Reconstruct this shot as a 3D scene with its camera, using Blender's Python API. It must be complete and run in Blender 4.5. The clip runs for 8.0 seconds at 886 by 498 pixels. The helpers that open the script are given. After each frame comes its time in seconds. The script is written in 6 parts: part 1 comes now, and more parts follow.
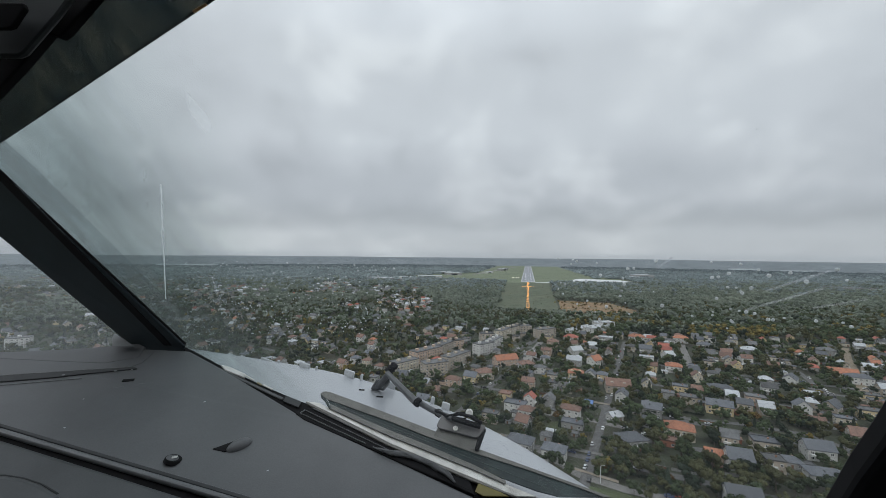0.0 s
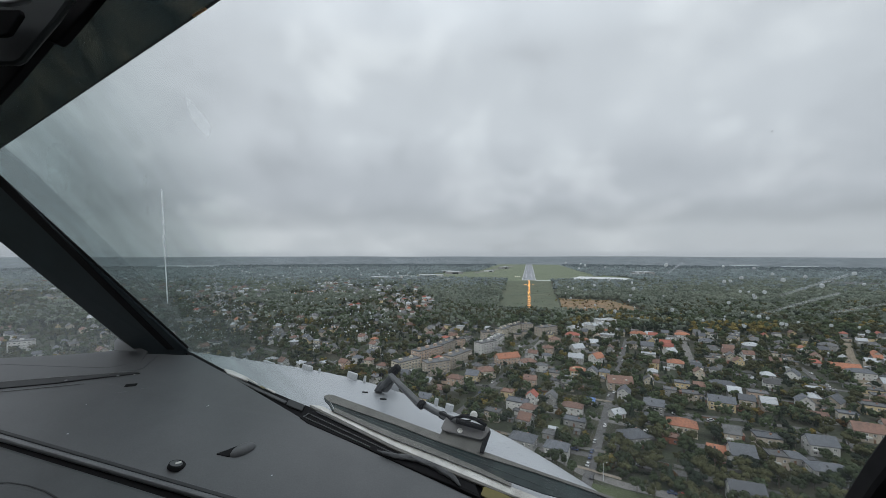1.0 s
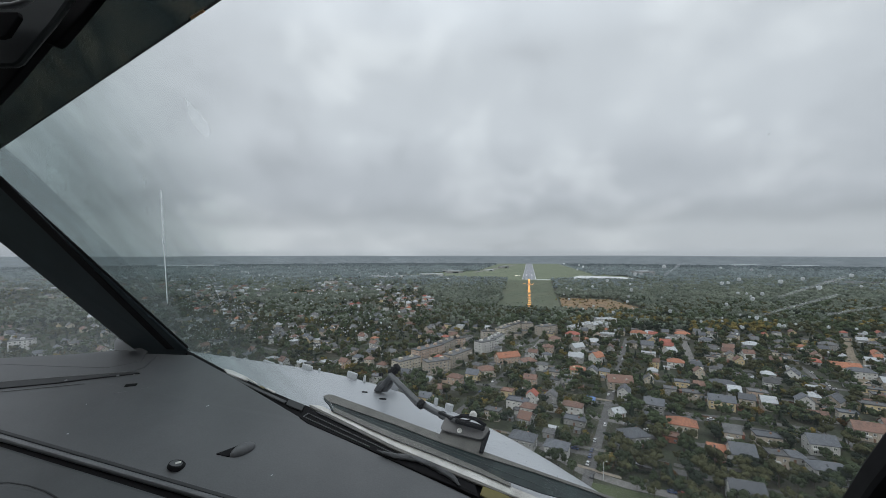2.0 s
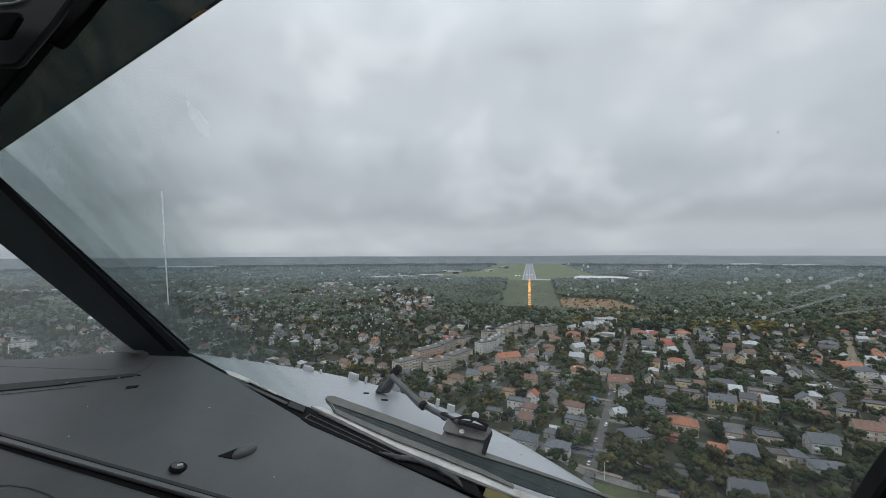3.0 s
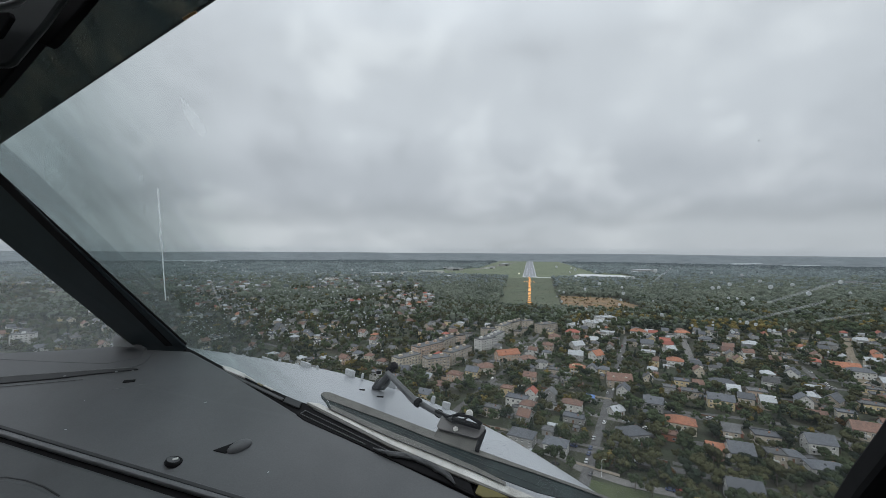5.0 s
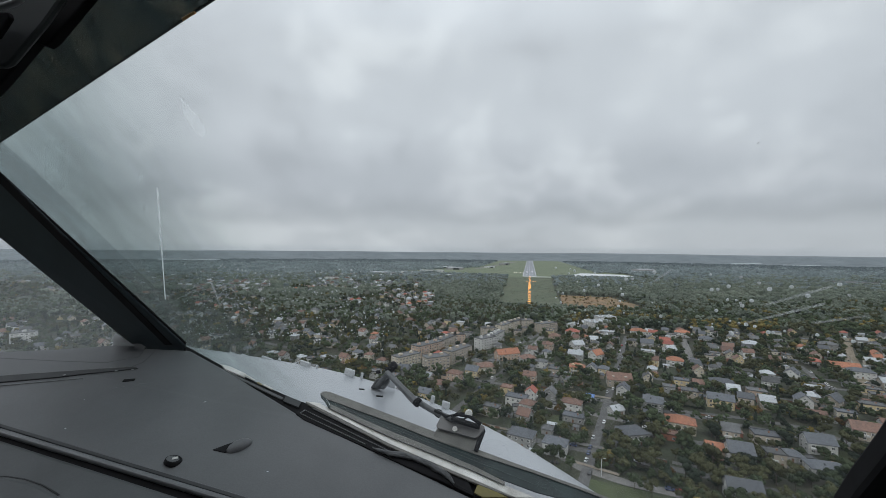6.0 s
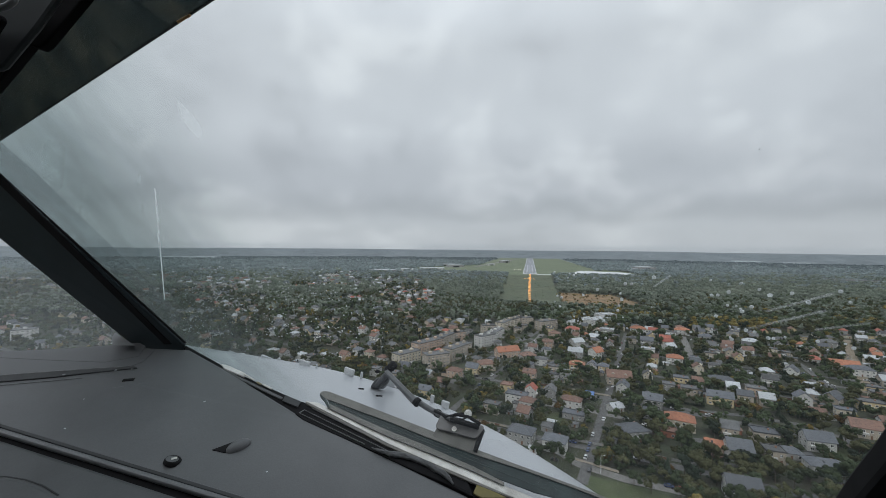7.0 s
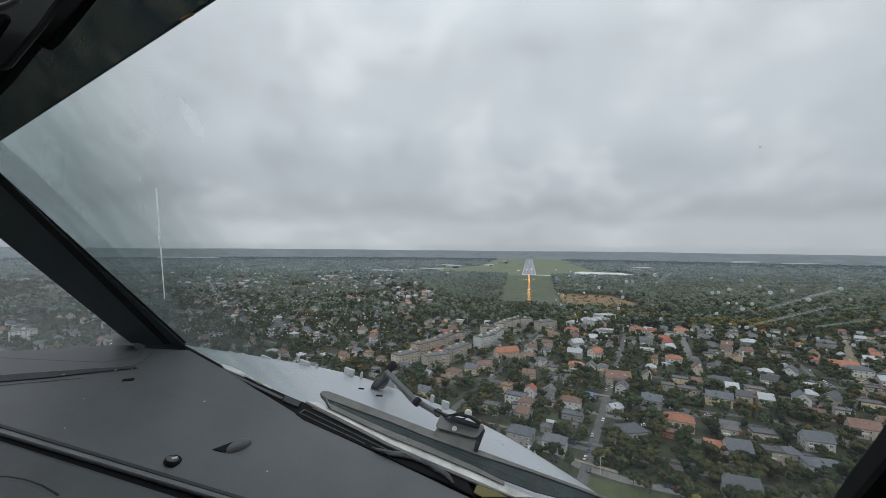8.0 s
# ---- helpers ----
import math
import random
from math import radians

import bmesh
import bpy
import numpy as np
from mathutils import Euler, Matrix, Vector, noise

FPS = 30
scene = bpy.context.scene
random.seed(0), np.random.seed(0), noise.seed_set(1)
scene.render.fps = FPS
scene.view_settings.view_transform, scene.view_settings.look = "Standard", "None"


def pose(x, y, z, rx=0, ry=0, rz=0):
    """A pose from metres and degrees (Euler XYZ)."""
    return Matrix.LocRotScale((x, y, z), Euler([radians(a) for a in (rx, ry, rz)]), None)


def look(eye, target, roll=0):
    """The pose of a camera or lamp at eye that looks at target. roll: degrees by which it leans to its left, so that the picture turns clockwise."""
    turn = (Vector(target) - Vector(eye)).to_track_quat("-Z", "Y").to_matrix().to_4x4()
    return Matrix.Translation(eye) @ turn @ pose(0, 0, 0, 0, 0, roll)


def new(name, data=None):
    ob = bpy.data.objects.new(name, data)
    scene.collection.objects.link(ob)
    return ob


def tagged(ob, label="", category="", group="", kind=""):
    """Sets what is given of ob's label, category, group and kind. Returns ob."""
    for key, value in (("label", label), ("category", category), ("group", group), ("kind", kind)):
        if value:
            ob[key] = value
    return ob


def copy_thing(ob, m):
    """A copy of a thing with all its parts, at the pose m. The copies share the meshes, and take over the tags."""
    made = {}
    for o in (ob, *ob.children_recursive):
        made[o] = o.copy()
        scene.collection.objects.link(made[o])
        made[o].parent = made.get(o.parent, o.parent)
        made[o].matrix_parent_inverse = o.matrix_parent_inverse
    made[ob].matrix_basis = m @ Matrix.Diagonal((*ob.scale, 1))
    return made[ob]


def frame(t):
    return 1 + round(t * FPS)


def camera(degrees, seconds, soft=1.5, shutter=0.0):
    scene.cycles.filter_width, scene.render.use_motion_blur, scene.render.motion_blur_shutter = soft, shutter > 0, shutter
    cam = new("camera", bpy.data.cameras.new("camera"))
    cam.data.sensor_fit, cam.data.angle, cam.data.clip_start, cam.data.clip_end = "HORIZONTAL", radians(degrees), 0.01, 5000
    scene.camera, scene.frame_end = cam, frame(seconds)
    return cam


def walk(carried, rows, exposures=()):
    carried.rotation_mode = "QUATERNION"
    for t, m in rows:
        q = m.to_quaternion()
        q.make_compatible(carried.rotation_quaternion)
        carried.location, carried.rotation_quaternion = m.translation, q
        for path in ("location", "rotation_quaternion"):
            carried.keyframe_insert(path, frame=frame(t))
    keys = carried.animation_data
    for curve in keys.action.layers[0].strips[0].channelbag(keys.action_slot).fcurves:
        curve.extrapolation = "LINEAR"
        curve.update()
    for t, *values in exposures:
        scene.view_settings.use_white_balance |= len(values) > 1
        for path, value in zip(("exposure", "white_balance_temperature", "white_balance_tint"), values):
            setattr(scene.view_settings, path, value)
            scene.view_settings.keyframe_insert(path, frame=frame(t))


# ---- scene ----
EYE = 112.0
cam = camera(97.3, 8.0, 0.55)
ROWS = [
    (0.0, 0.0027, -0.0053, -0.0072, 90.915, -0.579, -0.159),
    (0.5, 0.0004, -0.0027, -0.0054, 90.909, -0.248, -0.064),
    (1.0, -0.0009, -0.0009, -0.0026, 90.769, -0.013, -0.053),
    (1.5, 0.0012, -0.0019, -0.0013, 90.641, -0.071, -0.040),
    (3.0, -0.0022, 0.0007, -0.0010, 90.721, 0.214, -0.008),
    (3.5, -0.0023, 0.0005, -0.0010, 90.712, 0.179, -0.037),
    (4.0, 0.0001, 0.0000, -0.0000, 90.581, 0.002, 0.005),
    (4.5, 0.0043, -0.0018, 0.0013, 90.393, -0.235, 0.040),
    (6.0, 0.0068, -0.0016, 0.0037, 90.124, -0.513, 0.079),
    (6.5, 0.0051, -0.0005, 0.0043, 90.206, -0.176, 0.124),
    (7.0, 0.0081, 0.0002, 0.0084, 89.763, -0.552, 0.104),
    (7.5, 0.0085, 0.0004, 0.0096, 89.625, -0.731, 0.102),
    (8.0, 0.0064, -0.0008, 0.0066, 89.863, -0.554, 0.004),
]
walk(cam, [(t, pose(x, y, EYE + z, rx, ry, rz)) for t, x, y, z, rx, ry, rz in ROWS])

# ---- world, sun, exposure ----
world = bpy.data.worlds.new("overcast_sky")
scene.world = world
world.use_nodes = True
wn, wl = world.node_tree.nodes, world.node_tree.links
wn.clear()


def wnode(kind, **values):
    n = wn.new(kind)
    for key, value in values.items():
        n.inputs[key].default_value = value
    return n


def wmath(op, a, b=None, c=None):
    n = wn.new("ShaderNodeMath")
    n.operation = op
    for i, v in enumerate((a, b, c)):
        if v is None:
            continue
        if isinstance(v, (int, float)):
            n.inputs[i].default_value = v
        else:
            wl.new(v, n.inputs[i])
    return n.outputs[0]


def wramp(value, stops):
    n = wn.new("ShaderNodeValToRGB")
    while len(n.color_ramp.elements) < len(stops):
        n.color_ramp.elements.new(0.5)
    for e, (p, c) in zip(n.color_ramp.elements, stops):
        e.position, e.color = p, (*c, 1)
    n.color_ramp.interpolation = "EASE"
    wl.new(value, n.inputs[0])
    return n.outputs[0]


def wmix(kind, fac, a, b):
    n = wn.new("ShaderNodeMix")
    n.data_type, n.blend_type = "RGBA", kind
    for slot, v in ((0, fac), (6, a), (7, b)):
        if isinstance(v, (int, float)):
            n.inputs[slot].default_value = v
        else:
            wl.new(v, n.inputs[slot])
    return n.outputs[2]


tc = wn.new("ShaderNodeTexCoord")
sep = wn.new("ShaderNodeSeparateXYZ")
wl.new(tc.outputs["Generated"], sep.inputs[0])
up = wmath("MAXIMUM", sep.outputs[2], 0.0)
comb = wn.new("ShaderNodeCombineXYZ")
wl.new(sep.outputs[0], comb.inputs[0])
wl.new(sep.outputs[1], comb.inputs[1])
# clouds low over the plain look flatter than those overhead
wl.new(wmath("POWER", wmath("ADD", up, 0.02), 0.8), comb.inputs[2])


def cloud_noise(scale, detail, rough, twist, shift):
    mp = wn.new("ShaderNodeMapping")
    mp.inputs["Location"].default_value = shift
    mp.inputs["Rotation"].default_value = (0, 0, radians(20))
    mp.inputs["Scale"].default_value = (1.0, 1.0, 1.35)
    wl.new(comb.outputs[0], mp.inputs[0])
    n = wnode("ShaderNodeTexNoise", Scale=scale, Detail=detail, Roughness=rough, Distortion=twist)
    wl.new(mp.outputs[0], n.inputs["Vector"])
    return n.outputs[0]


masses = cloud_noise(2.3, 3.0, 0.5, 0.2, (1.3, 0.4, 0.0))
billow = cloud_noise(4.6, 9.0, 0.54, 0.25, (0.2, 3.1, 0.0))
wisps = cloud_noise(15.0, 6.0, 0.6, 0.3, (4.0, 0.7, 0.0))
cloud = wmath("ADD", wmath("ADD", wmath("MULTIPLY", billow, 0.45), wmath("MULTIPLY", masses, 0.45)), wmath("MULTIPLY", wisps, 0.10))
cloud_colour = wramp(cloud, [(0.34, (0.53, 0.56, 0.61)), (0.49, (0.635, 0.67, 0.725)), (0.64, (0.79, 0.825, 0.875))])
# the dark lower edge of the sheet hangs unevenly
ragged = wmath("MAXIMUM", wmath("ADD", up, wmath("MULTIPLY", wmath("SUBTRACT", billow, 0.5), wmath("MINIMUM", wmath("MULTIPLY", up, 1.6), 0.16))), 0.0)
layers = wramp(ragged, [(0.0, (0.72, 0.73, 0.745)), (0.012, (0.82, 0.822, 0.825)), (0.048, (0.82, 0.82, 0.822)), (0.080, (0.70, 0.70, 0.71)),
                        (0.15, (0.80, 0.80, 0.81)), (0.30, (1.0, 1.0, 1.0))])
# an overcast sky is brightest overhead
overhead_gain = wmath("MULTIPLY_ADD", wmath("SMOOTH_MIN", wmath("MAXIMUM", wmath("SUBTRACT", up, 0.45), 0.0), 0.5, 0.05), 2.6, 1.0)
gain = wn.new("ShaderNodeCombineXYZ")
for i in range(3):
    wl.new(overhead_gain, gain.inputs[i])
clouds = wmix("MULTIPLY", 1.0, wmix("MULTIPLY", 1.0, cloud_colour, layers), gain.outputs[0])
sky = wn.new("ShaderNodeTexSky")
sky.sky_type, sky.sun_disc, sky.sun_elevation, sky.sun_rotation = "NISHITA", False, radians(36), radians(200)
dim = wn.new("ShaderNodeMix")
dim.data_type, dim.blend_type = "RGBA", "MULTIPLY"
dim.inputs[0].default_value, dim.inputs[7].default_value = 1.0, (0.08, 0.08, 0.08, 1)
wl.new(sky.outputs[0], dim.inputs[6])
bg = wn.new("ShaderNodeBackground")
wl.new(wmix("MIX", 0.96, dim.outputs[2], clouds), bg.inputs[0])
bg.inputs[1].default_value = 1.0
wl.new(bg.outputs[0], wn.new("ShaderNodeOutputWorld").inputs[0])

sun = new("sun", bpy.data.lights.new("sun", "SUN"))
sun.data.energy, sun.data.angle, sun.data.color = 0.9, radians(50), (1.0, 0.98, 0.95)
sun.matrix_basis = look((0, 0, 900), (0.34 * 500, 0.94 * 500, 900 - 370))
scene.view_settings.exposure = 0.0


# ---- materials ----
def mat(name, colour, rough=0.8, vary=0.25, scale=1.0, fine=0.0, bump=0.0, metal=0.0, rand=0.0, island=0.0, alt=None, alt_scale=0.2, coat=0.0, shine=0.5, grain=0.0, thin=0.0):
    """A surface: a base colour with grain at two scales, a second tone in patches, and fine relief."""
    m = bpy.data.materials.new(name)
    m.use_nodes = True
    n, l = m.node_tree.nodes, m.node_tree.links
    b = n["Principled BSDF"]
    b.inputs["Roughness"].default_value = rough
    b.inputs["Metallic"].default_value = metal
    b.inputs["Coat Weight"].default_value = coat
    b.inputs["Specular IOR Level"].default_value = shine
    co = n.new("ShaderNodeTexCoord")

    def tex(s, detail):
        t = n.new("ShaderNodeTexNoise")
        t.inputs["Scale"].default_value, t.inputs["Detail"].default_value, t.inputs["Roughness"].default_value = s, detail, 0.6
        l.new(co.outputs["Object"], t.inputs["Vector"])
        return t.outputs[0]

    def mixed(kind, fac, a, c):
        x = n.new("ShaderNodeMix")
        x.data_type, x.blend_type = "RGBA", kind
        for slot, v in ((0, fac), (6, a), (7, c)):
            if isinstance(v, (int, float)):
                x.inputs[slot].default_value = v
            elif isinstance(v, tuple):
                x.inputs[slot].default_value = (*v, 1)
            else:
                l.new(v, x.inputs[slot])
        return x.outputs[2]

    def spread(value, low, high):
        r = n.new("ShaderNodeMapRange")
        r.inputs[1].default_value, r.inputs[2].default_value = 0.3, 0.7
        r.inputs[3].default_value, r.inputs[4].default_value = low, high
        l.new(value, r.inputs[0])
        return r.outputs[0]

    coarse = tex(scale, 5.0)
    out = tuple(colour)
    if alt:
        out = mixed("MIX", spread(tex(alt_scale, 4.0), 0.0, 1.0), out, tuple(alt))
    grey = n.new("ShaderNodeCombineColor")
    g = spread(coarse, 1 - vary, 1 + vary)
    for i in range(3):
        l.new(g, grey.inputs[i])
    out = mixed("MULTIPLY", 1.0, out, grey.outputs[0])
    if grain:
        gg = n.new("ShaderNodeCombineColor")
        k = spread(tex(fine or scale * 20, 2.0), 1 - grain, 1 + grain)
        for i in range(3):
            l.new(k, gg.inputs[i])
        out = mixed("MULTIPLY", 1.0, out, gg.outputs[0])
    for amount, source in ((rand, "ShaderNodeObjectInfo"), (island, "ShaderNodeNewGeometry")):
        if amount:
            s = n.new(source)
            r = n.new("ShaderNodeMapRange")
            r.inputs[3].default_value, r.inputs[4].default_value = 1 - amount, 1 + amount
            l.new(s.outputs["Random" if source == "ShaderNodeObjectInfo" else "Random Per Island"], r.inputs[0])
            c = n.new("ShaderNodeCombineColor")
            for i in range(3):
                l.new(r.outputs[0], c.inputs[i])
            out = mixed("MULTIPLY", 1.0, out, c.outputs[0])
    if thin:
        tl, mx = n.new("ShaderNodeBsdfTranslucent"), n.new("ShaderNodeMixShader")
        l.new(out, tl.inputs[0])
        mx.inputs[0].default_value = thin
        l.new(b.outputs[0], mx.inputs[1])
        l.new(tl.outputs[0], mx.inputs[2])
        l.new(mx.outputs[0], n["Material Output"].inputs[0])
    if isinstance(out, tuple):
        b.inputs["Base Color"].default_value = (*out, 1)
    else:
        l.new(out, b.inputs["Base Color"])
    if bump:
        bn = n.new("ShaderNodeBump")
        bn.inputs["Strength"].default_value = bump
        bn.inputs["Distance"].default_value = 0.5 / (fine or scale)
        l.new(tex(fine or scale * 6, 6.0), bn.inputs["Height"])
        l.new(bn.outputs[0], b.inputs["Normal"])
    return m


def glowing(name, colour, strength):
    m = bpy.data.materials.new(name)
    m.use_nodes = True
    b = m.node_tree.nodes["Principled BSDF"]
    b.inputs["Base Color"].default_value = (*colour, 1)
    b.inputs["Emission Color"].default_value = (*colour, 1)
    b.inputs["Emission Strength"].default_value = strength
    return m


def pane_material(name, film, stain_scale, streak, wet=0.0, tint=(0.97, 0.985, 0.98)):
    """Clear glass under a thin uneven film of dirt and dried water."""
    m = bpy.data.materials.new(name)
    m.use_nodes = True
    n, l = m.node_tree.nodes, m.node_tree.links
    n.clear()
    out = n.new("ShaderNodeOutputMaterial")
    clear, gloss, dust, trans = (n.new("ShaderNodeBsdf" + k) for k in ("Transparent", "Glossy", "Diffuse", "Translucent"))
    gloss.inputs["Roughness"].default_value = 0.03
    dust.inputs[0].default_value = (0.22, 0.25, 0.247, 1)
    trans.inputs[0].default_value = (0.29, 0.325, 0.318, 1)
    co = n.new("ShaderNodeTexCoord")
    mp = n.new("ShaderNodeMapping")
    mp.inputs["Scale"].default_value = streak
    l.new(co.outputs["Object"], mp.inputs[0])
    t = n.new("ShaderNodeTexNoise")
    t.inputs["Scale"].default_value, t.inputs["Detail"].default_value = stain_scale, 6.0
    l.new(mp.outputs[0], t.inputs["Vector"])
    # the film is thick beside the centre post, where no blade wipes it
    s = n.new("ShaderNodeSeparateXYZ")
    l.new(co.outputs["Object"], s.inputs[0])
    edge = n.new("ShaderNodeMapRange")
    edge.interpolation_type = "SMOOTHSTEP"
    edge.inputs[1].default_value, edge.inputs[2].default_value = -0.14, -0.62
    edge.inputs[3].default_value, edge.inputs[4].default_value = 0.0, 1.0
    l.new(s.outputs[0], edge.inputs[0])
    # the heated edge of the pane carries a greenish tint
    shade = n.new("ShaderNodeMix")
    shade.data_type = "RGBA"
    shade.inputs[6].default_value, shade.inputs[7].default_value = (0.97, 0.985, 0.98, 1), (*tint, 1)
    l.new(edge.outputs[0], shade.inputs[0])
    l.new(shade.outputs[2], clear.inputs[0])
    k = n.new("ShaderNodeMapRange")
    k.inputs[1].default_value, k.inputs[2].default_value = 0.30, 0.75
    k.inputs[3].default_value, k.inputs[4].default_value = 0.35 * film, 1.5 * film
    l.new(t.outputs[0], k.inputs[0])
    f = n.new("ShaderNodeMath")
    f.operation = "MULTIPLY"
    l.new(edge.outputs[0], f.inputs[0])
    l.new(k.outputs[0], f.inputs[1])
    a, b, c = (n.new("ShaderNodeMixShader") for _ in range(3))
    a.inputs[0].default_value = 0.02
    l.new(clear.outputs[0], a.inputs[1])
    l.new(gloss.outputs[0], a.inputs[2])
    b.inputs[0].default_value = 0.5
    l.new(dust.outputs[0], b.inputs[1])
    l.new(trans.outputs[0], b.inputs[2])
    l.new(f.outputs[0], c.inputs[0])
    l.new(a.outputs[0], c.inputs[1])
    l.new(b.outputs[0], c.inputs[2])
    # even pale veil, added to lift darks as haze and glare do
    veil, v = n.new("ShaderNodeBsdfTranslucent"), n.new("ShaderNodeMixShader")
    veil.inputs[0].default_value = (0.78, 0.83, 0.88, 1)
    v.inputs[0].default_value = wet
    l.new(c.outputs[0], v.inputs[1])
    l.new(veil.outputs[0], v.inputs[2])
    l.new(v.outputs[0], out.inputs[0])
    return m


M_COVER = mat("grey_vinyl", (0.064, 0.068, 0.072), 0.50, 0.16, 5.0, 420.0, 0.14, alt=(0.088, 0.090, 0.094), alt_scale=2.6, grain=0.08)
M_COVER_LOW = mat("dark_grey_vinyl", (0.058, 0.062, 0.065), 0.62, 0.18, 8.0, 380.0, 0.12, grain=0.06)
# groove colour, also painted as the shade under the panel lip
M_GROOVE = mat("dark_vinyl_groove", (0.026, 0.028, 0.030), 0.7, 0.2, 20.0)
# black rubber, also the painted shade inside openings and gaps
M_BLACK = mat("black_rubber_and_shade", (0.009, 0.009, 0.010), 0.85, 0.2, 20.0, shine=0.15)
# bluish cast puts the post's teal sheen into the colour
M_POST = mat("black_post_lining", (0.016, 0.025, 0.030), 0.42, 0.2, 12.0, 400.0, 0.05)
M_TRIM = mat("grey_trim", (0.115, 0.12, 0.125), 0.5, 0.15, 15.0)
M_NOSE = mat("white_aircraft_paint", (0.345, 0.36, 0.38), 0.35, 0.12, 7.0, 60.0, 0.03, alt=(0.285, 0.30, 0.32), alt_scale=3.5, coat=0.3)
# paleness raised to hold the sky's reflection in the sill strip
M_SILL = mat("worn_pale_sill", (0.60, 0.60, 0.585), 0.35, 0.2, 30.0, alt=(0.36, 0.35, 0.32), alt_scale=14.0)
M_BLADE = mat("olive_grey_blade", (0.105, 0.102, 0.092), 0.6, 0.25, 40.0, alt=(0.085, 0.083, 0.074), alt_scale=8.0)
M_GLASSBLADE = mat("wet_dark_rubber", (0.006, 0.012, 0.0125), 0.5, 0.5, 18.0, alt=(0.014, 0.025, 0.024), alt_scale=30.0, shine=0.25)
M_RUBBERRIB = mat("rubber_rib", (0.022, 0.034, 0.032), 0.5, 0.4, 40.0)
# lighter vinyl tone, painted as the highlight on a creased edge
M_CREASE = mat("vinyl_crease_highlight", (0.125, 0.129, 0.133), 0.55, 0.3, 60.0)
M_WIPER = mat("dark_grey_metal", (0.075, 0.077, 0.08), 0.45, 0.2, 30.0, metal=0.3)
M_HOLDER = mat("grey_painted_holder", (0.105, 0.10, 0.098), 0.5, 0.15, 30.0)
M_BOLT = mat("bright_metal", (0.62, 0.60, 0.57), 0.4, 0.15, 200.0, metal=0.6)
M_SEALANT = mat("grey_sealant", (0.072, 0.075, 0.078), 0.8, 0.3, 60.0, 200.0, 0.4)
M_TAB = mat("pale_tab_paint", (0.45, 0.465, 0.48), 0.4, 0.08, 30.0)
M_TAPE = mat("yellowed_tape", (0.42, 0.38, 0.24), 0.5, 0.5, 60.0, alt=(0.14, 0.12, 0.05), alt_scale=40.0)
M_YELLOW = mat("yellow_tag", (0.105, 0.088, 0.02), 0.6, 0.2, 40.0)
M_ORANGE = mat("orange_plastic", (0.65, 0.33, 0.10), 0.5, 0.1, 40.0)
M_VISOR = bpy.data.materials.new("smoked_visor_plastic")
M_VISOR.use_nodes = True


def smoked(m):
    """Smoked clear plastic with scuffs: it lets a little of the sky through."""
    n, l = m.node_tree.nodes, m.node_tree.links
    n.clear()
    co = n.new("ShaderNodeTexCoord")
    t = n.new("ShaderNodeTexNoise")
    t.inputs["Scale"].default_value, t.inputs["Detail"].default_value, t.inputs["Distortion"].default_value = 40.0, 6.0, 1.2
    l.new(co.outputs["Object"], t.inputs["Vector"])
    ramp = n.new("ShaderNodeValToRGB")
    for e, (p, c) in zip(ramp.color_ramp.elements, ((0.40, (0.12, 0.145, 0.15)), (0.66, (0.25, 0.245, 0.215)))):
        e.position, e.color = p, (*c, 1)
    l.new(t.outputs[0], ramp.inputs[0])
    clear, gloss = n.new("ShaderNodeBsdfTransparent"), n.new("ShaderNodeBsdfGlossy")
    l.new(ramp.outputs[0], clear.inputs[0])
    gloss.inputs["Roughness"].default_value = 0.2
    mix, out = n.new("ShaderNodeMixShader"), n.new("ShaderNodeOutputMaterial")
    mix.inputs[0].default_value = 0.04
    l.new(clear.outputs[0], mix.inputs[1])
    l.new(gloss.outputs[0], mix.inputs[2])
    l.new(mix.outputs[0], out.inputs[0])


smoked(M_VISOR)
M_PANEL = mat("grey_overhead_panel", (0.036, 0.042, 0.043), 0.55, 0.15, 20.0)
M_RING = mat("satin_ring", (0.22, 0.225, 0.23), 0.4, 0.1, 40.0)
M_CABIN = mat("dark_cabin_lining", (0.06, 0.062, 0.065), 0.8, 0.15, 6.0)
M_PANE = pane_material("windscreen_glass", 0.25, 5.0, (2.2, 2.2, 0.6), 0.0075, (0.69, 0.755, 0.745))
M_PANE_BAND = pane_material("glass_edge_band", 0.05, 3.0, (1.0, 1.0, 1.0), 0.0, (0.86, 0.875, 0.885))
# stronger veil here stands for the haze in the view outside
M_PANE_SIDE = pane_material("left_windscreen_glass", 0.08, 6.0, (1.5, 1.5, 1.0), 0.048)



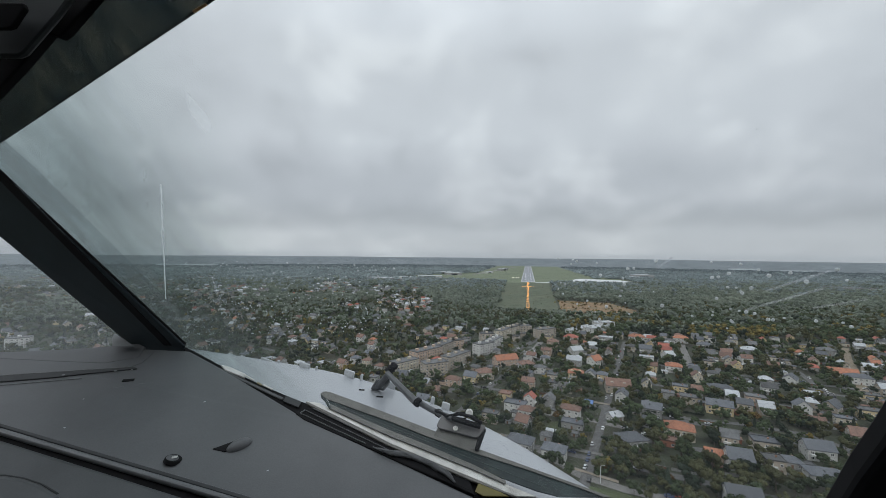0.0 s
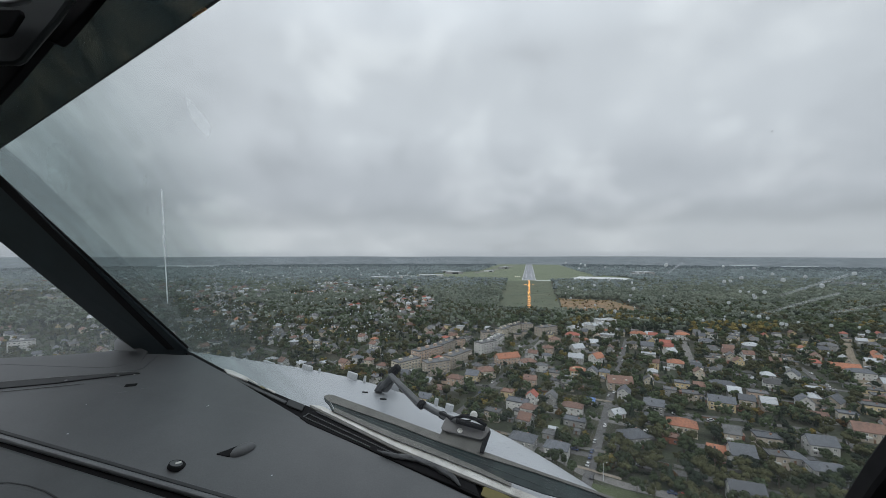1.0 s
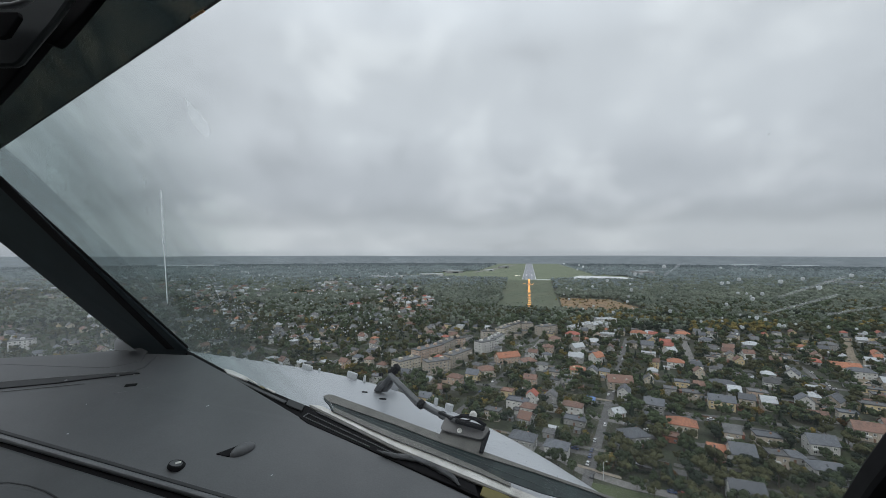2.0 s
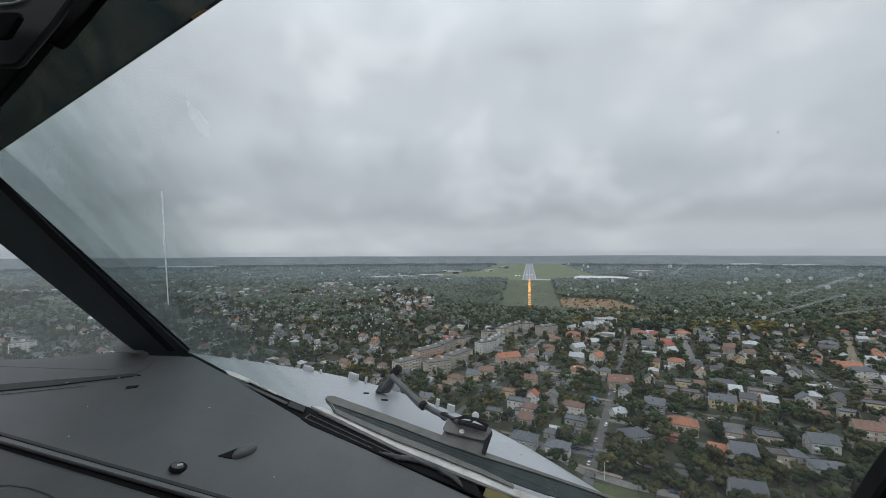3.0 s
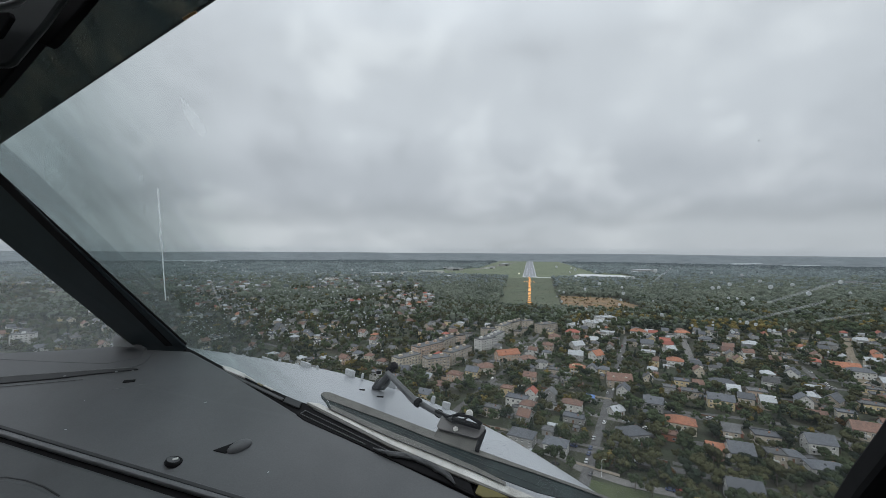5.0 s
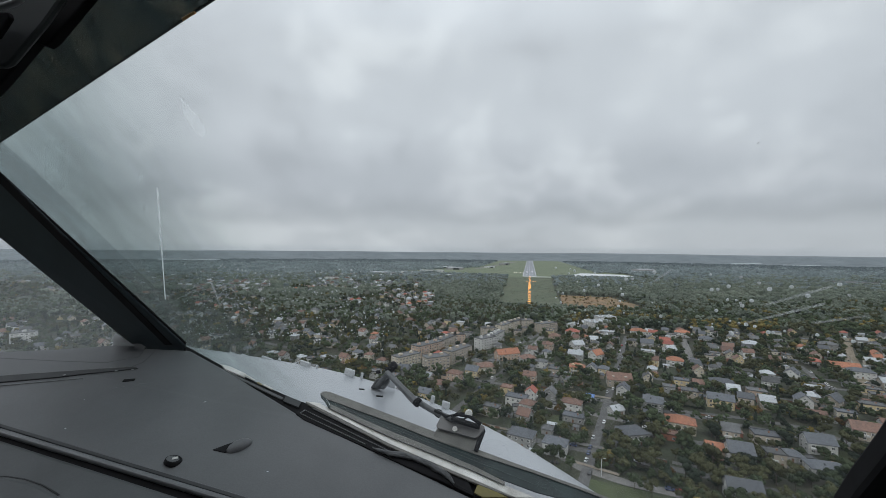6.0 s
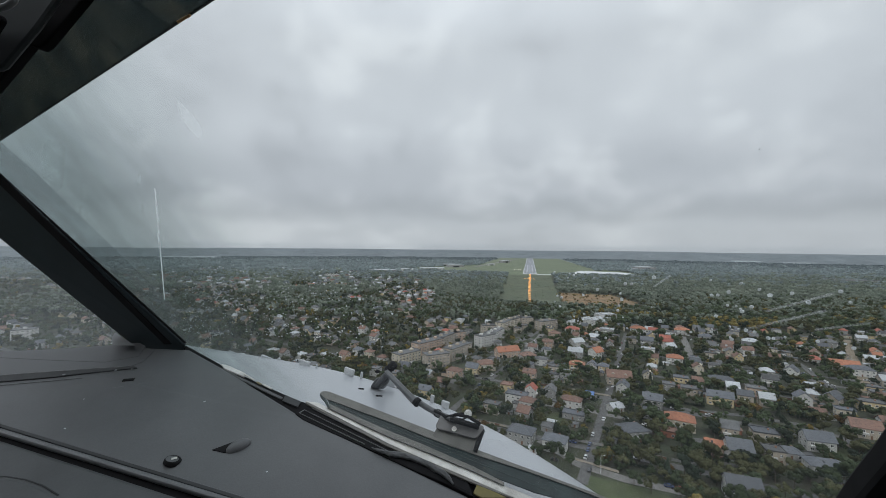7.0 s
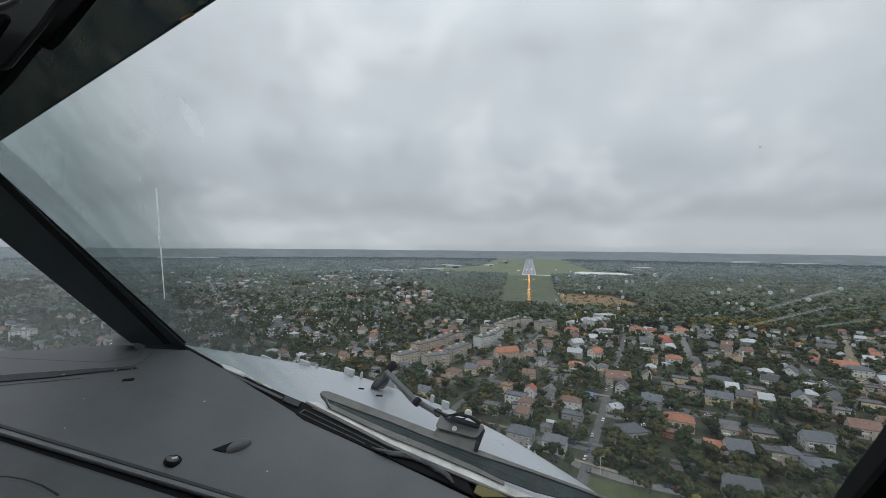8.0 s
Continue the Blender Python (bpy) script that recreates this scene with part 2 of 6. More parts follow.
def film_material(name, amount, colour):
    """Water or dried residue on glass: part clear, part scattering the daylight behind it."""
    m = bpy.data.materials.new(name)
    m.use_nodes = True
    n, l = m.node_tree.nodes, m.node_tree.links
    n.clear()
    co, t = n.new("ShaderNodeTexCoord"), n.new("ShaderNodeTexNoise")
    t.inputs["Scale"].default_value, t.inputs["Detail"].default_value = 60.0, 4.0
    l.new(co.outputs["Object"], t.inputs["Vector"])
    k = n.new("ShaderNodeMapRange")
    k.inputs[1].default_value, k.inputs[2].default_value = 0.3, 0.7
    k.inputs[3].default_value, k.inputs[4].default_value = amount * 0.55, amount * 1.3
    l.new(t.outputs[0], k.inputs[0])
    clear, trans = n.new("ShaderNodeBsdfTransparent"), n.new("ShaderNodeBsdfTranslucent")
    trans.inputs[0].default_value = (*colour, 1)
    mix, out = n.new("ShaderNodeMixShader"), n.new("ShaderNodeOutputMaterial")
    l.new(k.outputs[0], mix.inputs[0])
    l.new(clear.outputs[0], mix.inputs[1])
    l.new(trans.outputs[0], mix.inputs[2])
    l.new(mix.outputs[0], out.inputs[0])
    return m


M_DROP = film_material("water_drop", 0.72, (0.85, 0.87, 0.88))
M_TRAIL = film_material("water_trail", 0.08, (0.80, 0.83, 0.85))
M_SCUFF = film_material("visor_scuff", 0.13, (0.80, 0.83, 0.82))
M_SMEAR = film_material("dried_smear", 0.13, (0.80, 0.84, 0.84))

M_GROUND = mat("garden_and_field_ground", (0.033, 0.045, 0.024), 0.95, 0.45, 0.09, 0.6, 0.5, alt=(0.040, 0.036, 0.024), alt_scale=0.03)
M_LAWN = mat("short_lawn", (0.046, 0.066, 0.026), 0.95, 0.25, 0.15, 2.0, 0.4, alt=(0.060, 0.066, 0.034), alt_scale=0.05)
M_AIRFIELD = mat("airfield_grass", (0.120, 0.145, 0.085), 0.95, 0.15, 0.01, 0.3, 0.2, alt=(0.10, 0.118, 0.075), alt_scale=0.006)
M_CLEARING = mat("strip_grass", (0.058, 0.076, 0.045), 0.95, 0.25, 0.04, 0.4, 0.3, alt=(0.085, 0.092, 0.056), alt_scale=0.012)
M_HEATH = mat("rusty_heath", (0.215, 0.128, 0.066), 0.95, 0.35, 0.08, 0.4, 0.5, alt=(0.135, 0.105, 0.058), alt_scale=0.03)
M_ASPHALT = mat("grey_asphalt", (0.074, 0.074, 0.074), 0.85, 0.25, 0.4, 3.0, 0.2, alt=(0.098, 0.095, 0.092), alt_scale=0.1)
M_PAVING = mat("pale_paving", (0.165, 0.160, 0.152), 0.85, 0.2, 0.5, alt=(0.125, 0.120, 0.113), alt_scale=0.15)
M_DIRT = mat("dirt_track", (0.21, 0.17, 0.13), 0.95, 0.3, 0.3, alt=(0.14, 0.12, 0.08), alt_scale=0.1)
M_RUNWAY = mat("runway_asphalt", (0.17, 0.18, 0.20), 0.8, 0.1, 0.02, alt=(0.21, 0.22, 0.24), alt_scale=0.008)
M_MARK = mat("runway_paint", (0.75, 0.76, 0.78), 0.7, 0.1, 0.1)
M_APRON = mat("pale_concrete_apron", (0.50, 0.51, 0.52), 0.8, 0.1, 0.02)
M_WATER = mat("pale_flat_water", (0.50, 0.54, 0.57), 0.25, 0.05, 0.01)
# far ground with distance haze put into its colour
M_HAZE = mat("distant_ground_haze_tone", (0.118, 0.138, 0.150), 1.0, 0.16, 0.010, alt=(0.138, 0.159, 0.172), alt_scale=0.003)
M_LAMP = glowing("approach_lamp", (1.0, 0.42, 0.09), 3.0)
M_PAPI = glowing("white_guidance_lamp", (1.0, 0.9, 0.75), 8.0)
M_STEEL = mat("galvanised_steel", (0.45, 0.46, 0.47), 0.5, 0.1, 2.0, metal=0.4)

WALLS = {
    "white": mat("white_render", (0.53, 0.53, 0.515), 0.85, 0.12, 0.4, 3.0, 0.1, rand=0.16, alt=(0.42, 0.415, 0.40), alt_scale=0.25),
    "cream": mat("cream_render", (0.48, 0.435, 0.35), 0.85, 0.10, 0.4, 3.0, 0.1, rand=0.10, alt=(0.40, 0.36, 0.295), alt_scale=0.25),
    "yellow": mat("yellow_render", (0.52, 0.42, 0.25), 0.85, 0.12, 0.4, 3.0, 0.1, rand=0.08, alt=(0.44, 0.36, 0.23), alt_scale=0.25),
    "grey": mat("grey_render", (0.29, 0.29, 0.285), 0.85, 0.12, 0.4, 3.0, 0.1, rand=0.12, alt=(0.225, 0.225, 0.22), alt_scale=0.25),
    "beige": mat("beige_render", (0.39, 0.345, 0.285), 0.85, 0.12, 0.4, 3.0, 0.1, rand=0.08, alt=(0.32, 0.28, 0.235), alt_scale=0.25),
    "peach": mat("peach_render", (0.44, 0.335, 0.265), 0.85, 0.12, 0.4, 3.0, 0.1, rand=0.08, alt=(0.37, 0.285, 0.225), alt_scale=0.25),
    "brick": mat("red_brick", (0.30, 0.13, 0.09), 0.9, 0.2, 1.2, 6.0, 0.2, rand=0.10),
}
ROOFS = {
    "orange": mat("orange_tile_roof", (0.32, 0.130, 0.072), 0.75, 0.22, 0.8, 5.0, 0.4, rand=0.18, alt=(0.25, 0.108, 0.066), alt_scale=0.35),
    "red": mat("red_tile_roof", (0.26, 0.085, 0.060), 0.7, 0.18, 0.8, 5.0, 0.4, rand=0.18, alt=(0.26, 0.075, 0.05), alt_scale=0.35),
    "brown": mat("brown_tile_roof", (0.17, 0.095, 0.070), 0.75, 0.2, 0.8, 5.0, 0.4, rand=0.2, alt=(0.12, 0.075, 0.06), alt_scale=0.35),
    "slate": mat("slate_grey_roof", (0.060, 0.067, 0.080), 0.55, 0.2, 0.8, 5.0, 0.3, rand=0.25, alt=(0.082, 0.088, 0.098), alt_scale=0.35),
    "grey": mat("grey_felt_roof", (0.100, 0.102, 0.105), 0.8, 0.25, 0.6, 4.0, 0.3, rand=0.35, alt=(0.078, 0.080, 0.082), alt_scale=0.25),
    "pale": mat("pale_metal_roof", (0.32, 0.335, 0.35), 0.5, 0.12, 0.6, rand=0.15, alt=(0.34, 0.36, 0.38), alt_scale=0.25),
    "blue": mat("blue_metal_roof", (0.10, 0.19, 0.42), 0.5, 0.12, 0.6),
}
M_WINFRAME = mat("white_window_frame", (0.68, 0.68, 0.66), 0.6, 0.1, 2.0)
M_WINPANE = mat("dark_window_pane", (0.035, 0.04, 0.045), 0.12, 0.3, 0.7)
M_DOOR = mat("brown_door", (0.14, 0.08, 0.05), 0.6, 0.2, 2.0)
M_CHIMNEY = mat("chimney_brick", (0.26, 0.15, 0.11), 0.9, 0.25, 3.0, rand=0.2)
M_BARK = mat("bark", (0.09, 0.075, 0.06), 0.95, 0.3, 3.0, 8.0, 0.4)
LEAVES = {
    "green": mat("green_foliage", (0.060, 0.080, 0.042), 0.85, 0.32, 0.12, rand=0.30, island=0.10, alt=(0.047, 0.062, 0.034), alt_scale=0.06, thin=0.22, shine=0.2),
    "dark": mat("dark_foliage", (0.038, 0.052, 0.034), 0.85, 0.32, 0.12, rand=0.30, island=0.10, alt=(0.030, 0.041, 0.031), alt_scale=0.06, thin=0.22, shine=0.2),
    "olive": mat("olive_foliage", (0.094, 0.094, 0.046), 0.85, 0.32, 0.12, rand=0.30, island=0.10, alt=(0.064, 0.071, 0.038), alt_scale=0.06, thin=0.22, shine=0.2),
    # distance haze painted into the next three leaf colours, paler and bluer
    "wood": mat("mixed_wood_haze_tone", (0.168, 0.202, 0.168), 0.88, 0.34, 0.022, island=0.05, alt=(0.244, 0.270, 0.214), alt_scale=0.010, thin=0.45, shine=0.15),
    "pine": mat("far_wood_haze_tone", (0.225, 0.268, 0.274), 0.9, 0.28, 0.010, island=0.05, alt=(0.285, 0.328, 0.332), alt_scale=0.004, thin=0.45, shine=0.1),
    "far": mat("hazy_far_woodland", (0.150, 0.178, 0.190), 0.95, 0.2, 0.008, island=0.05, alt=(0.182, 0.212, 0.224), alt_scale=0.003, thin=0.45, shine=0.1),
    "yellow": mat("yellow_autumn_foliage", (0.207, 0.158, 0.048), 0.85, 0.32, 0.12, rand=0.25, island=0.10, alt=(0.141, 0.123, 0.048), alt_scale=0.08, thin=0.22, shine=0.2),
    "rust": mat("rusty_autumn_foliage", (0.132, 0.077, 0.032), 0.85, 0.32, 0.12, rand=0.25, island=0.10, alt=(0.092, 0.069, 0.032), alt_scale=0.08, thin=0.22, shine=0.2),
}


# ---- builders ----
def empty(name, m=None, label="", category="", group="", kind=""):
    ob = new(name)
    ob.empty_display_size = 0.2
    if m is not None:
        ob.matrix_basis = m
    return tagged(ob, label, category, group, kind)


def mesh_of(name, bm, *materials):
    me = bpy.data.meshes.new(name)
    bm.normal_update()
    bm.to_mesh(me)
    bm.free()
    for m in materials:
        me.materials.append(m)
    return me


def part(name, bm, material, parent=None, label="", smooth=False, m=None):
    """Links a bmesh, or a mesh that is shared, as one object under a thing or a part."""
    me = bm if isinstance(bm, bpy.types.Mesh) else mesh_of(name, bm, material)
    if smooth:
        me.polygons.foreach_set("use_smooth", [True] * len(me.polygons))
    ob = new(name, me)
    ob.parent = parent
    if m is not None:
        ob.matrix_basis = m
    return tagged(ob, label)


def structure(name, bm, material, label="", category="", m=None, smooth=False):
    ob = part(name, bm, material, None, label, smooth, m)
    return tagged(ob, category=category, kind="structure")


def soften(bm, width, segments=2, angle=25):
    edges = [e for e in bm.edges if e.is_manifold and e.calc_face_angle(0) > radians(angle)]
    if edges and width > 0:
        bmesh.ops.bevel(bm, geom=edges, offset=width, segments=segments, affect="EDGES", profile=0.5, clamp_overlap=True)
    return bm


def plate(points, back, bevel=0.002):
    """A flat piece: its outline seen from the front, its thickness along the vector back."""
    bm = bmesh.new()
    front = bm.faces.new([bm.verts.new(p) for p in points])
    ex = bmesh.ops.extrude_face_region(bm, geom=[front])
    bmesh.ops.translate(bm, verts=[g for g in ex["geom"] if isinstance(g, bmesh.types.BMVert)], vec=Vector(back))
    bmesh.ops.recalc_face_normals(bm, faces=bm.faces[:])
    return soften(bm, bevel)


def bar(p, q, across, deep, normal, bevel=0.002):
    """A bar from p to q: its breadth across, its depth along normal."""
    p, q, nn = Vector(p), Vector(q), Vector(normal).normalized()
    side = (q - p).normalized().cross(nn).normalized() * across / 2
    return plate([p - side, q - side, q + side, p + side], -nn * deep, bevel)


def box(x0, y0, z0, x1, y1, z1, bevel=0.0, bm=None):
    bm = bm or bmesh.new()
    made = bmesh.ops.create_cube(bm, size=1.0, matrix=Matrix.LocRotScale(((x0 + x1) / 2, (y0 + y1) / 2, (z0 + z1) / 2), None, (x1 - x0, y1 - y0, z1 - z0)))
    if bevel:
        soften(bm, bevel)
    return bm


def tube(points, radius, sides=10):
    bm = bmesh.new()
    pts = [Vector(p) for p in points]
    radii = radius if isinstance(radius, (list, tuple)) else [radius] * len(pts)
    rings = []
    for i, p in enumerate(pts):
        d = (pts[min(i + 1, len(pts) - 1)] - pts[max(i - 1, 0)]).normalized()
        a = d.orthogonal().normalized() if abs(d.z) > 0.95 else d.cross(Vector((0, 0, 1))).normalized()
        c = d.cross(a)
        rings.append([bm.verts.new(p + (a * math.cos(k * math.tau / sides) + c * math.sin(k * math.tau / sides)) * radii[i]) for k in range(sides)])
    for r, s in zip(rings, rings[1:]):
        for k in range(sides):
            bm.faces.new((r[k], r[(k + 1) % sides], s[(k + 1) % sides], s[k]))
    bm.faces.new(rings[0][::-1])
    bm.faces.new(rings[-1])
    bmesh.ops.recalc_face_normals(bm, faces=bm.faces[:])
    return bm


def disc(centre, normal, radius, height, bevel=0.001, sides=24, top=1.0):
    bm = bmesh.new()
    bmesh.ops.create_cone(bm, cap_ends=True, segments=sides, radius1=radius, radius2=radius * top, depth=height)
    soften(bm, bevel, 2, 40)
    turn = Vector(normal).to_track_quat("Z", "Y").to_matrix().to_4x4()
    bmesh.ops.transform(bm, matrix=Matrix.Translation(Vector(centre) + Vector(normal) * height / 2) @ turn, verts=bm.verts[:])
    return bm


def quads(name, corners, material):
    """A mesh of loose four-cornered leaves from an array (n, 4, 3)."""
    k = len(corners)
    me = bpy.data.meshes.new(name)
    me.vertices.add(4 * k)
    me.vertices.foreach_set("co", np.asarray(corners, dtype=np.float32).ravel())
    me.loops.add(4 * k)
    me.loops.foreach_set("vertex_index", np.arange(4 * k, dtype=np.int32))
    me.polygons.add(k)
    me.polygons.foreach_set("loop_start", np.arange(0, 4 * k, 4, dtype=np.int32))
    me.materials.append(material)
    me.update(calc_edges=True)
    me.validate()
    return me


# ---- the ground: one sheet from below the aircraft to the horizon ----
def far_height(x, y):
    """The plain is flat to 4.4 km and then rises to a low wooded skyline."""
    r = math.hypot(x, y)
    h = min(1.0, max(0.0, (r - 4380) / 550))
    z = 84 * h * h * (3 - 2 * h) * (1 + 0.05 * noise.noise((x * 0.0012, y * 0.0012, 3.0)) + 0.02 * noise.noise((x * 0.006, y * 0.006, 7.0)))
    a = math.degrees(math.atan2(x, y))
    if 15 < a < 35:
        z += 5.0 * h * math.sin((a - 15) / 20 * math.pi)
    return z


def build_ground():
    bm = bmesh.new()
    radii = [0.0, 60, 120, 200, 300, 420, 560, 720, 920, 1150, 1450, 1800, 2250, 2800, 3400, 4000, 4350, 4500, 4650, 4800, 4930]
    sides = 120
    rings = []
    for r in radii[1:]:
        ring = []
        for k in range(sides):
            a = k * math.tau / sides
            x, y = r * math.sin(a), r * math.cos(a)
            z = far_height(x, y)
            ring.append(bm.verts.new((x, y, z)))
        rings.append(ring)
    mid = bm.verts.new((0, 0, 0))
    for k in range(sides):
        bm.faces.new((mid, rings[0][(k + 1) % sides], rings[0][k]))
    for i, (r, s) in enumerate(zip(rings, rings[1:])):
        for k in range(sides):
            f = bm.faces.new((r[k], r[(k + 1) % sides], s[(k + 1) % sides], s[k]))
            # outer rings take the colour painted for haze
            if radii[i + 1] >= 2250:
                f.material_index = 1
    bmesh.ops.recalc_face_normals(bm, faces=bm.faces[:])
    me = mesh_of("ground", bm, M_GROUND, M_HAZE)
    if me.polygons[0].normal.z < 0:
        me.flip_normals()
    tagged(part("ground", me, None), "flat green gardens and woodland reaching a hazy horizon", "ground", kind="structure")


build_ground()


def patch(name, points, material, z, label, category="ground"):
    """A flat area laid a little above the ground."""
    bm = plate([(x, y, z) for x, y in points], (0, 0, -z - 0.05), 0)
    return structure(name, bm, material, label, category)


def ribbon(name, points, width, material, z, label, category="road"):
    pts = [Vector((x, y, 0)) for x, y in points]
    left, right = [], []
    for i, p in enumerate(pts):
        d = (pts[min(i + 1, len(pts) - 1)] - pts[max(i - 1, 0)]).normalized()
        s = Vector((-d.y, d.x, 0)) * width / 2
        left.append(p + s)
        right.append(p - s)
    bm = bmesh.new()
    a = [bm.verts.new((p.x, p.y, z)) for p in left]
    b = [bm.verts.new((p.x, p.y, z)) for p in right]
    for i in range(len(pts) - 1):
        bm.faces.new((b[i], b[i + 1], a[i + 1], a[i]))
    ex = bmesh.ops.extrude_face_region(bm, geom=bm.faces[:])
    bmesh.ops.translate(bm, verts=[g for g in ex["geom"] if isinstance(g, bmesh.types.BMVert)], vec=(0, 0, -z - 0.05))
    bmesh.ops.recalc_face_normals(bm, faces=bm.faces[:])
    return structure(name, bm, material, label, category)


# ---- the airfield ----
FIELD = pose(0, 0, 0, 0, 0, -12.48)      # y runs along the extended centre line
THRESHOLD, LENGTH = 1722.0, 2600.0


def on_field(u, v):
    p = FIELD @ Vector((u, v, 0))
    return p.x, p.y


def field_patch(name, corners, material, z, label):
    return patch(name, [on_field(*c) for c in corners], material, z, label)


field_patch("airfield", [(-560, 1770), (-150, 1640), (300, 1640), (480, 1900), (330, 2600), (300, 4420), (-330, 4420), (-330, 3000), (-900, 2500)], M_AIRFIELD, 0.15,
            "open mown airfield grass round the runway")
field_patch("approach_strip", [(-66, 770), (62, 770), (85, 1660), (-95, 1660)], M_CLEARING, 0.20, "cleared grass strip under the approach lights")
field_patch("heath", [(64, 775), (160, 755), (222, 880), (190, 1010), (75, 1030)], M_HEATH, 0.25, "rust-brown heath beside the cleared strip")
field_patch("apron", [(160, 1800), (470, 1850), (430, 2000), (250, 2070), (190, 1900)], M_APRON, 0.30, "pale concrete apron beside the runway")
field_patch("taxiway", [(30, 1700), (200, 1715), (200, 1745), (30, 1730)], M_APRON, 0.26, "pale concrete taxiway")
field_patch("perimeter_road", [(-330, 2300), (-300, 2300), (-120, 3900), (-150, 3900)], M_PAVING, 0.26, "pale perimeter road on the airfield")


def build_runway():
    rw = empty("runway", FIELD @ pose(0, THRESHOLD, 0), "grey asphalt runway with white painted markings", "runway", kind="structure")
    part("surface", box(-30, 0, 0, 30, LENGTH, 0.40), M_RUNWAY, rw)
    marks = {}

    def mark(name, w, l, u, v):
        key = (name, w, l)
        if key not in marks:
            marks[key] = mesh_of(name, box(-w / 2, 0, 0, w / 2, l, 0.06), M_MARK)
        part(name, marks[key], None, rw, m=pose(u, v, 0.40))

    for k in range(6):
        for s in (-1, 1):
            mark("threshold_bar", 1.9, 32, s * (4 + 4.2 * k), 6)
    for k in range(int((LENGTH - 140) / 60)):
        mark("centre_dash", 1.2, 32, 0, 80 + 60 * k)
    for s in (-1, 1):
        mark("edge_line", 1.5, LENGTH, s * 28.5, 0)
        mark("aiming_mark", 9, 55, s * 13, 400)
        for v in (150, 290, 560, 700, 850):
            mark("touchdown_mark", 6, 24, s * 13, v)
    mark("end_line", 58, 3, 0, 1)


build_runway()


def build_approach_lights():
    lamp = bmesh.new()
    bmesh.ops.create_icosphere(lamp, subdivisions=1, radius=0.6)
    lamp = mesh_of("lamp", lamp, M_LAMP)
    rail = mesh_of("rail", box(-3.2, -0.1, 1.9, 3.2, 0.1, 2.1), M_STEEL)
    pole = mesh_of("pole", box(-0.1, -0.1, 0, 0.1, 0.1, 2.0), M_STEEL)
    proto = None
    for k in range(25):
        v = THRESHOLD - 900 + 36 * k
        m = FIELD @ pose(0, v, 0)
        if proto is None:
            proto = empty("approach_light", m, "row of amber approach lamps on short steel poles", "approach light", "approach lights before the runway")
            part("rail", rail, None, proto)
            for u in (-2.6, 2.6):
                part("pole", pole, None, proto, m=pose(u, 0, 0))
            for u in (-2.8, -1.4, 0, 1.4, 2.8):
                part("lamp", lamp, None, proto, m=pose(u, 0, 2.5))
        else:
            copy_thing(proto, m)
    wide = empty("crossbar_light", FIELD @ pose(0, THRESHOLD - 290, 0), "long crossbar of amber approach lamps", "approach light", "approach lights before the runway")
    part("rail", box(-20, -0.1, 1.9, 20, 0.1, 2.1), M_STEEL, wide)
    for k in range(14):
        part("lamp", lamp, None, wide, m=pose(-19.5 + 3 * k, 0, 2.5))
    for k in range(4):
        g = empty("guidance_light", FIELD @ pose(-75 + 9 * k, THRESHOLD + 300, 0), "white glide path lamp box beside the runway", "guidance light", "glide path lamps")
        part("housing", box(-0.8, -0.8, 0, 0.8, 0.8, 1.2, 0.1), M_STEEL, g)
        lens = bmesh.new()
        bmesh.ops.create_icosphere(lens, subdivisions=1, radius=0.8)
        part("lens", lens, M_PAPI, g, m=pose(0, -0.9, 1.2))


build_approach_lights()


# ---- houses ----
WINDOWS = {}


def window_mesh(w, h):
    """A casement: a raised frame with a bar, and a pane set back in it."""
    key = (round(w, 1), round(h, 1))
    if key not in WINDOWS:
        bm = bmesh.new()
        t = 0.12
        for a in ((-w / 2, -0.08, 0, -w / 2 + t, 0.0, h), (w / 2 - t, -0.08, 0, w / 2, 0.0, h), (-w / 2 + t, -0.08, 0, w / 2 - t, 0.0, t),
                  (-w / 2 + t, -0.08, h - t, w / 2 - t, 0.0, h), (-0.05, -0.07, t, 0.05, 0.0, h - t)):
            box(*a, bm=bm)
        n = len(bm.faces)
        box(-w / 2 + t, -0.03, t, w / 2 - t, -0.005, h - t, bm=bm)
        bm.faces.ensure_lookup_table()
        for f in bm.faces[n:]:
            f.material_index = 1
        WINDOWS[key] = mesh_of("window", bm, M_WINFRAME, M_WINPANE)
    return WINDOWS[key]


DOOR = mesh_of("door", box(-0.55, -0.06, 0, 0.55, 0, 2.1, 0.02), M_DOOR)
CHIMNEY = mesh_of("chimney", box(-0.45, -0.35, 0, 0.45, 0.35, 1.0, 0.05), M_CHIMNEY)


